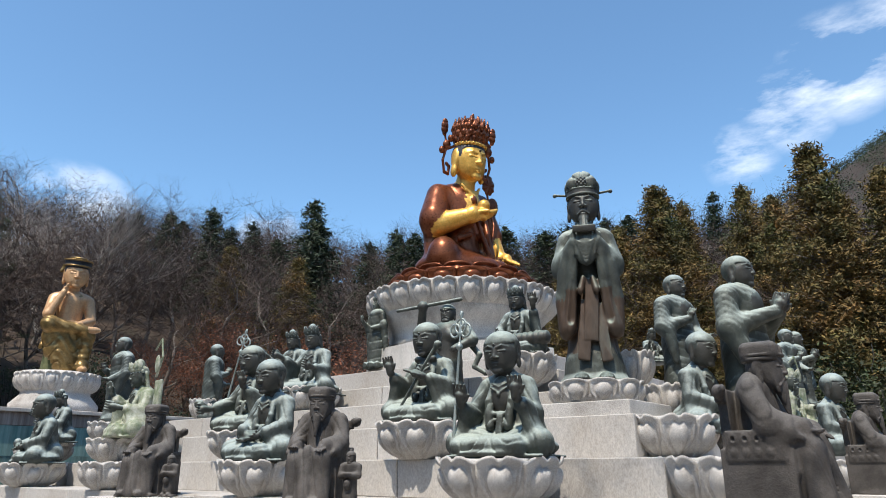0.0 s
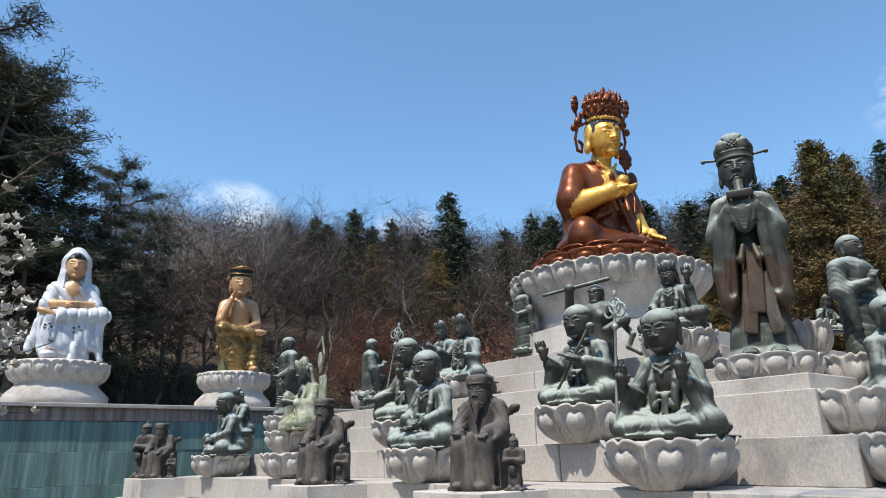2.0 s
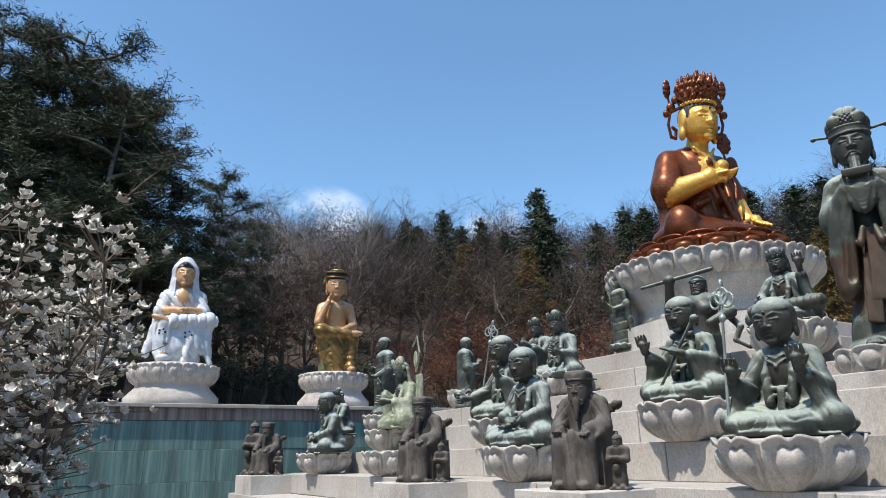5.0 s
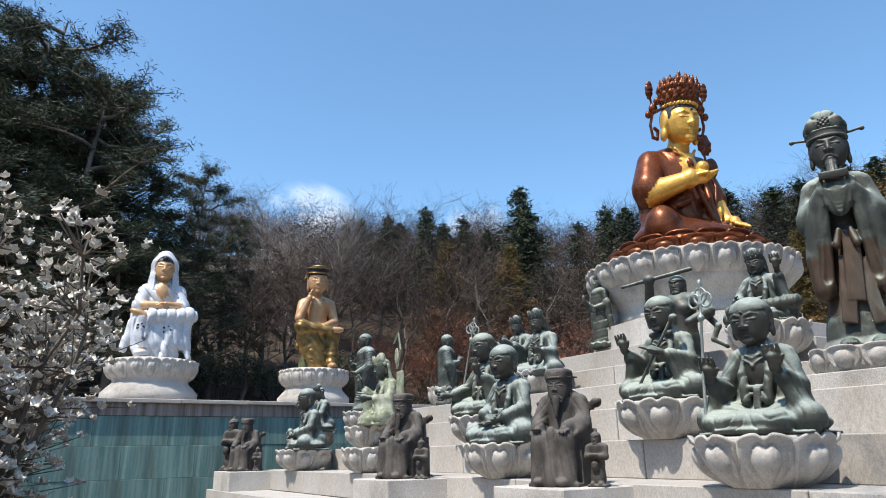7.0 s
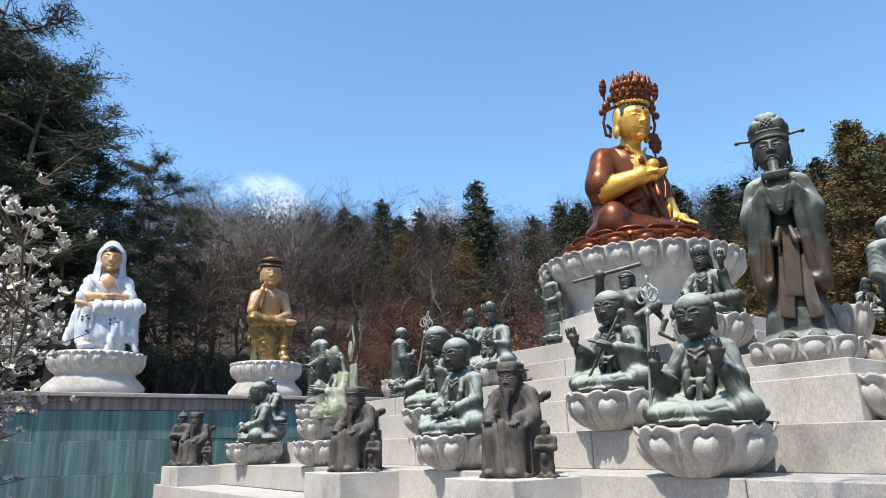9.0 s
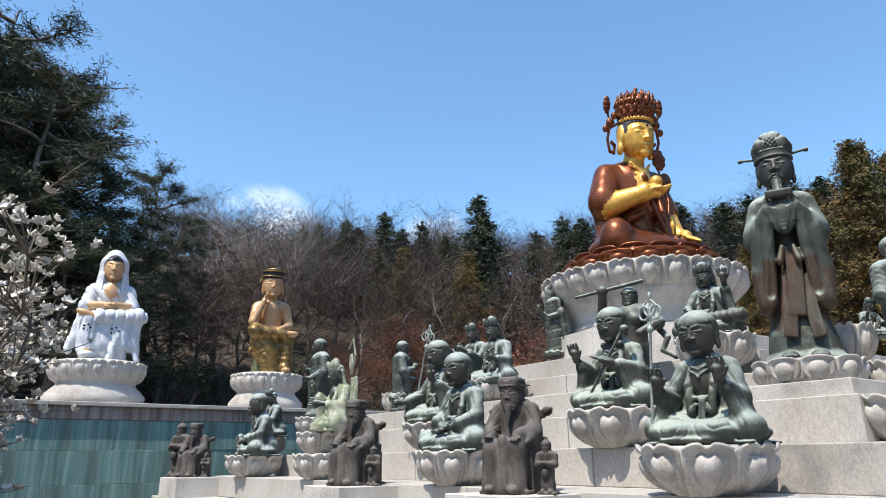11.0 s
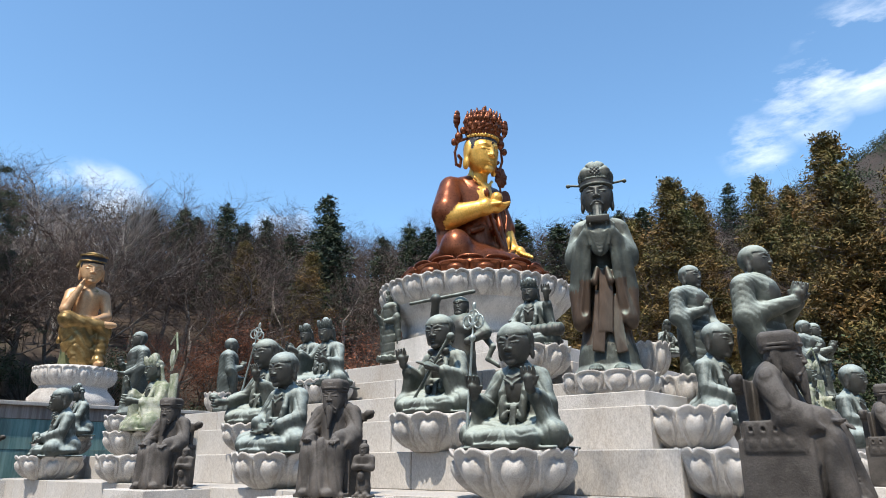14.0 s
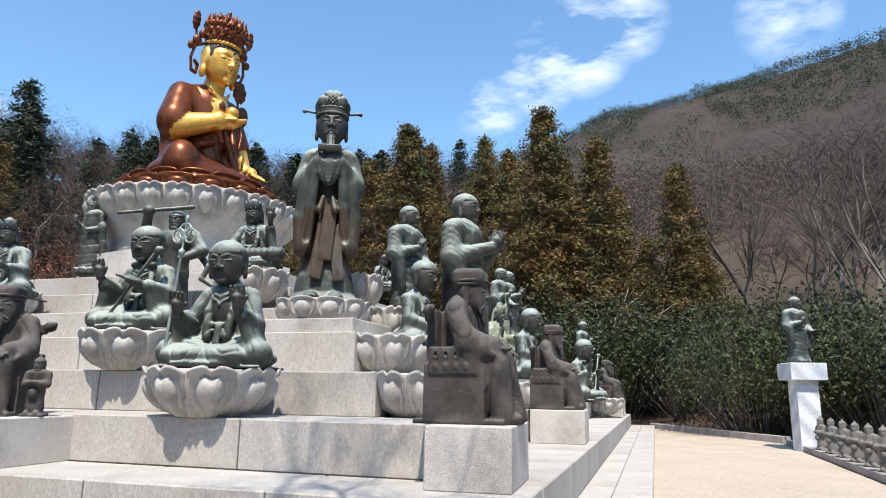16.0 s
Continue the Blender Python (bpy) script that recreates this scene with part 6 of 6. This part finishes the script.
# skyline trees, by direction, distance and height
for yaw, dist, rise, fat in ((50.9, 62, 0.392, 0.95), (49.6, 63, 0.355, 0.9), (58.7, 66, 0.366, 1.0), (55.6, 70, 0.348, 0.8), (43.1, 64, 0.352, 0.9), (62.5, 72, 0.352, 1.0), (64.5, 74, 0.345, 1.0), (39.0, 60, 0.36, 0.9), (20.0, 75, 0.385, 1.1), (16.0, 80, 0.38, 1.0), (25, 70, 0.36, 1.0), (65.8, 76, 0.335, 1.2), (61.0, 73, 0.34, 1.3), (57.2, 70, 0.335, 1.1), (53.2, 68, 0.325, 1.1), (45.5, 70, 0.33, 1.2), (41.2, 64, 0.345, 1.2), (36.8, 62, 0.345, 1.2), (33.5, 62, 0.35, 1.2), (30.5, 64, 0.345, 1.3), (28, 66, 0.35, 1.3), (22.4, 70, 0.36, 1.3)):
    plant(RT.choice(FIRS), 12, yaw, dist, None, rise, RT.uniform(0, 360), 1.45 * fat)
for yaw, dist, rise, fat in ((21.0, 47, 0.405, 1.25), (23.4, 49, 0.345, 1.2), (18.3, 52, 0.37, 1.0), (13.6, 48, 0.385, 1.0), (11.8, 46, 0.36, 1.0), (9.1, 42, 0.432, 1.15), (7.3, 43, 0.35, 1.1), (4.2, 42, 0.372, 1.15), (2.4, 44, 0.30, 1.1), (-2.9, 41, 0.325, 1.2), (-3.8, 40, 0.22, 1.2), (0.2, 43, 0.22, 1.2), (56.9, 60, 0.31, 1.3), (29, 52, 0.28, 1.2), (51.8, 56, 0.30, 1.2), (26.0, 47, 0.27, 1.2), (15.6, 47, 0.28, 1.2), (34, 56, 0.30, 1.0)):
    plant(RT.choice(CEDARS), 14, yaw, dist, None, rise, RT.uniform(0, 360), fat)
for yaw, dist, rise, fat in ((77.6, 46, 0.408, 0.92), (78.3, 43, 0.33, 0.8), (75.8, 50, 0.34, 0.8), (73.8, 47, 0.26, 0.9), (80.5, 42, 0.26, 1.0), (84.0, 41, 0.43, 1.0), (87.5, 38, 0.53, 0.95), (91.5, 38, 0.60, 1.0), (95.0, 41, 0.60, 1.0), (89.5, 38, 0.40, 1.1), (93.0, 39, 0.44, 1.1), (84.5, 37, 0.33, 1.2), (86.2, 40, 0.48, 1.1), (88.6, 42, 0.53, 1.1), (90.2, 40, 0.50, 1.1), (92.2, 43, 0.62, 1.1), (94.0, 42, 0.52, 1.1), (87.0, 39, 0.36, 1.2), (91.0, 41, 0.40, 1.2), (81, 44, 0.30, 1.1)):
    plant(RT.choice(PINES), 12, yaw, dist, None, rise, RT.uniform(0, 360), fat)
for yaw, dist, rise in ((70.0, 58, 0.372), (68.6, 57, 0.35), (73.2, 60, 0.32)):
    plant(GHOST, 12, yaw, dist, None, rise, RT.uniform(0, 360), 1.15)
for k in range(150):
    yaw = 10 + 68 * ((k * 0.618) % 1.0)
    dist = 47 + 65 * ((k * 0.7548) % 1.0)
    if yaw > 66:
        dist = 42 + 0.8 * (dist - 45)
    plant(BARE[k % 4], 12, yaw, dist, RT.uniform(7.5, 10.5), None, RT.uniform(0, 360), RT.uniform(1.0, 1.4))
for k in range(60):
    plant(BARE[k % 4], 12, 12 + 62 * ((k * 0.618) % 1.0), 78 + 26 * ((k * 0.7548) % 1.0), None, RT.uniform(0.30, 0.335), RT.uniform(0, 360), RT.uniform(1.3, 1.8))
for k in range(18):
    plant(RUST[k % 2], 9, 46 + 20 * ((k * 0.618) % 1), 46 + 9 * ((k * 0.37) % 1), None, RT.uniform(0.14, 0.21), RT.uniform(0, 360), 1.25)
for k in range(48):
    yaw = -27 + 37 * ((k * 0.618) % 1.0)
    plant(BARE[k % 4], 12, yaw, 44 + 75 * ((k * 0.7548) % 1.0), None, RT.uniform(0.20, 0.30), RT.uniform(0, 360), RT.uniform(0.9, 1.3))
for yaw, dist, rise in ((-10.2, 40, 0.38), (-12.6, 38, 0.42), (-15.2, 36, 0.42), (-8.2, 43, 0.33), (-17.5, 34, 0.43), (-13.8, 43, 0.38)):
    plant(TAN[RT.randrange(2)], 12, yaw, dist, None, rise, RT.uniform(0, 360), 0.9)
for k in range(32):
    yaw = -21 + 32 * (k / 31)
    d0 = 37.5 if yaw > -6 else 31 - 0.25 * (-6 - yaw)
    plant(GREEN[k % 2], 2.6, yaw, d0 + 2.5 * ((k * 0.618) % 1), None, 0.035 + 0.105 * ((k * 0.37) % 1), RT.uniform(0, 360), 0.9 if k % 3 else 1.2)
for yaw, dist, h in ((95.5, 23, 3.0), (99, 22, 3.4), (92.5, 25.5, 2.6), (103, 21, 3.0)):
    plant(DARKBUSH, 3.2, yaw, dist, h, None, RT.uniform(0, 360))
for k in range(12):
    plant(DARKBUSH, 3.2, 36 + 50 * ((k * 0.618) % 1), 44 + 5 * ((k * 0.7548) % 1), RT.uniform(2.0, 4.2), None, RT.uniform(0, 360), 1.2)
# one unseen bare tree just behind the camera; its shade falls on the front steps
plant(BARE[1], 12, -163, 1.6, 16.0, None, 40, 0.62)


def dead_snags():
    for yaw, dist, h, spin in ((5.6, 38.5, 8.2, 20), (3.2, 38.2, 8.8, 120), (1.8, 38.5, 7.6, 200)):
        rng = random.Random(int(dist * 10 + h * 7))
        segs, twigs, _ = grow(rng, h, 0.5, 1, (1,), 0.5, 0.16, 0.2, 0.011)
        x, y, z = at(yaw, dist)
        root = thing("dead_tree", pose(x, y, z, 0, 0, spin), "bleached forked dead tree trunk among the shrubs", "tree", "dead trees")
        part("trunk", tubes("trunk", segs + twigs, PALE_BARK, 5), root)


dead_snags()


def far_woods():
    """Tree crowns over the far mountain, too many and too small to count."""
    rng = random.Random(5)
    for name, mat, count, seed in (("far_pines", NEEDLE, 2600, 1), ("far_bare_woods", TWIG, 2600, 2)):
        spots = []
        for _ in range(count):
            yaw = rng.uniform(-24, 26)
            r_ = rng.uniform(170, 425) if name == "far_bare_woods" else 425 - abs(rng.gauss(0, 55))
            if name == "far_pines" and noise.noise(Vector((yaw * 0.25, r_ * 0.012, 4))) < -0.1 and r_ < 405:
                continue
            x, y, z = at(yaw, r_)
            spots.append((Vector((x, y, z + 1.8)), 3.4))
        thing(name, Matrix(), "distant pines along the mountain ridge" if name == "far_pines" else "distant leafless woods on the mountain side", "woods", kind="stuff", data=leaf_cloud(rng, spots, 44 if name == "far_pines" else 44, 0.48, mat, 0.0, "leaves", 0.4 if name == "far_pines" else 0.12))


def near_woods():
    """Bare twigs of the lower slope, one thicket without number."""
    rng = random.Random(9)
    spots = []
    for _ in range(2400):
        x, y, z = at(rng.uniform(-26, 9), 62 + 125 * rng.random() ** 0.8)
        spots.append((Vector((x, y, z + rng.uniform(0.5, 4.0))), 3.0))
    thing("slope_woods", Matrix(), "brown leafless woods on the lower mountain slope", "woods", kind="stuff", data=leaf_cloud(rng, spots, 80, 0.42, TWIG, 0.0, "leaves", 0.06))


far_woods()
near_woods()


def flower_mesh():
    verts, faces = [], []
    for i in range(7):
        a = 2 * math.pi * i / 7 + 0.2 * (i % 2)
        d = Vector((math.cos(a), math.sin(a), 0))
        e = Vector((-math.sin(a), math.cos(a), 0))
        n0 = len(verts)
        lift = 0.9 if i % 2 else 0.45
        verts += [Vector((0, 0, 0)), d * 0.034 + e * 0.056 + Vector((0, 0, 0.03)), d * 0.07 + Vector((0, 0, 0.065 * lift + 0.02)), d * 0.034 - e * 0.056 + Vector((0, 0, 0.03)), d * (0.06 if i % 2 else 0.085) + e * 0.004 + Vector((0, 0, 0.105 * lift))]
        faces += [(n0, n0 + 1, n0 + 2), (n0, n0 + 2, n0 + 3), (n0 + 1, n0 + 4, n0 + 2), (n0 + 2, n0 + 4, n0 + 3)]
    return mesh_of("flower", verts, faces, [PETAL_WHITE], smooth=False)


def magnolia():
    rng = random.Random(8)
    root = thing("magnolia", pose(-9.6, -0.75, 0), "white magnolia tree in full blossom with dark bare branches", "tree")
    a, b, tips = [], [], []
    for i in range(26):
        ang = i * 2.4
        reach, top = rng.uniform(0.5, 2.05), rng.uniform(2.3, 4.5)
        p, d = Vector((0, 0, -0.2)), Vector((math.cos(ang) * 0.35, math.sin(ang) * 0.35, 1)).normalized()
        end = Vector((math.cos(ang) * reach, math.sin(ang) * reach, top * (1 - 0.12 * reach / 1.75)))
        for j in range(7):
            q = p + (end - p) / (7 - j) + Vector((rng.gauss(0, 0.07), rng.gauss(0, 0.07), 0))
            a.append((p, q, 0.05 - 0.005 * j, 0.045 - 0.005 * j))
            p = q
            if j > 1:
                for _ in range(11):
                    e_ = p + Vector((rng.gauss(0, 0.33), rng.gauss(0, 0.33), rng.uniform(-0.05, 0.4)))
                    b.append((p, e_, 0.012, 0.006))
                    tips.append((e_, Vector((0, 0, 1)) + (e_ - p) * 0.8))
                    if rng.random() < 0.5:
                        g = e_ + Vector((rng.gauss(0, 0.2), rng.gauss(0, 0.2), rng.uniform(0, 0.25)))
                        b.append((e_, g, 0.007, 0.004))
                        tips.append((g, Vector((0, 0, 1)) + (g - e_) * 0.8))
    part("trunk", tubes("trunk", a, BARK, 5), root)
    part("twig_crown", tubes("twig_crown", b, BARK, 3), root)
    fm = flower_mesh()
    rng.shuffle(tips)
    rest_v, rest_f = [], []
    base = [v.co.copy() for v in fm.vertices]
    polys = [tuple(q.vertices) for q in fm.polygons]
    for k, (p, d) in enumerate(tips[:2200]):
        m = Matrix.Translation(p) @ d.to_track_quat("Z", "Y").to_matrix().to_4x4() @ pose(0, 0, 0, rng.uniform(-35, 35), rng.uniform(-35, 35), rng.uniform(0, 360))
        s = rng.uniform(0.6, 1.0)
        if k < 300:
            ob = part("flower", fm, root, m)
            ob.scale = (s, s, s)
        else:
            n0 = len(rest_v)
            rest_v += [m @ (v * s) for v in base]
            rest_f += [tuple(n0 + i for i in q) for q in polys]
    rest = part("blossom", mesh_of("blossom", rest_v, rest_f, [PETAL_WHITE], smooth=False), root)
    rest["kind"] = "stuff"


magnolia()


# twig tip of an overhanging tree, shaped as a thin knotted cord
def hanging_cord():
    x, y, z = -8.9, 3.35, 8.9
    P = [cap((0, 0, 0.1), (0, 0, 2.2), 0.006, 0.006, 0, 0.005)] + [ell((0.02 * (i % 2), 0, 0.1 + 0.13 * i), (0.022, 0.02, 0.03), 0, 0.01) for i in range(5)] + chain([(0, 0, 0.1), (0.03, 0, 0.02), (0.06, 0, 0.04)], 0.01, 0.008, 0, 0.005)
    thing("hanging_cord", pose(x, y, z), "thin dark knotted twig tip hanging from above", "cord", data=skin_mesh("hanging_cord", sculpt(P, 0.012), [HAIR]))


hanging_cord()
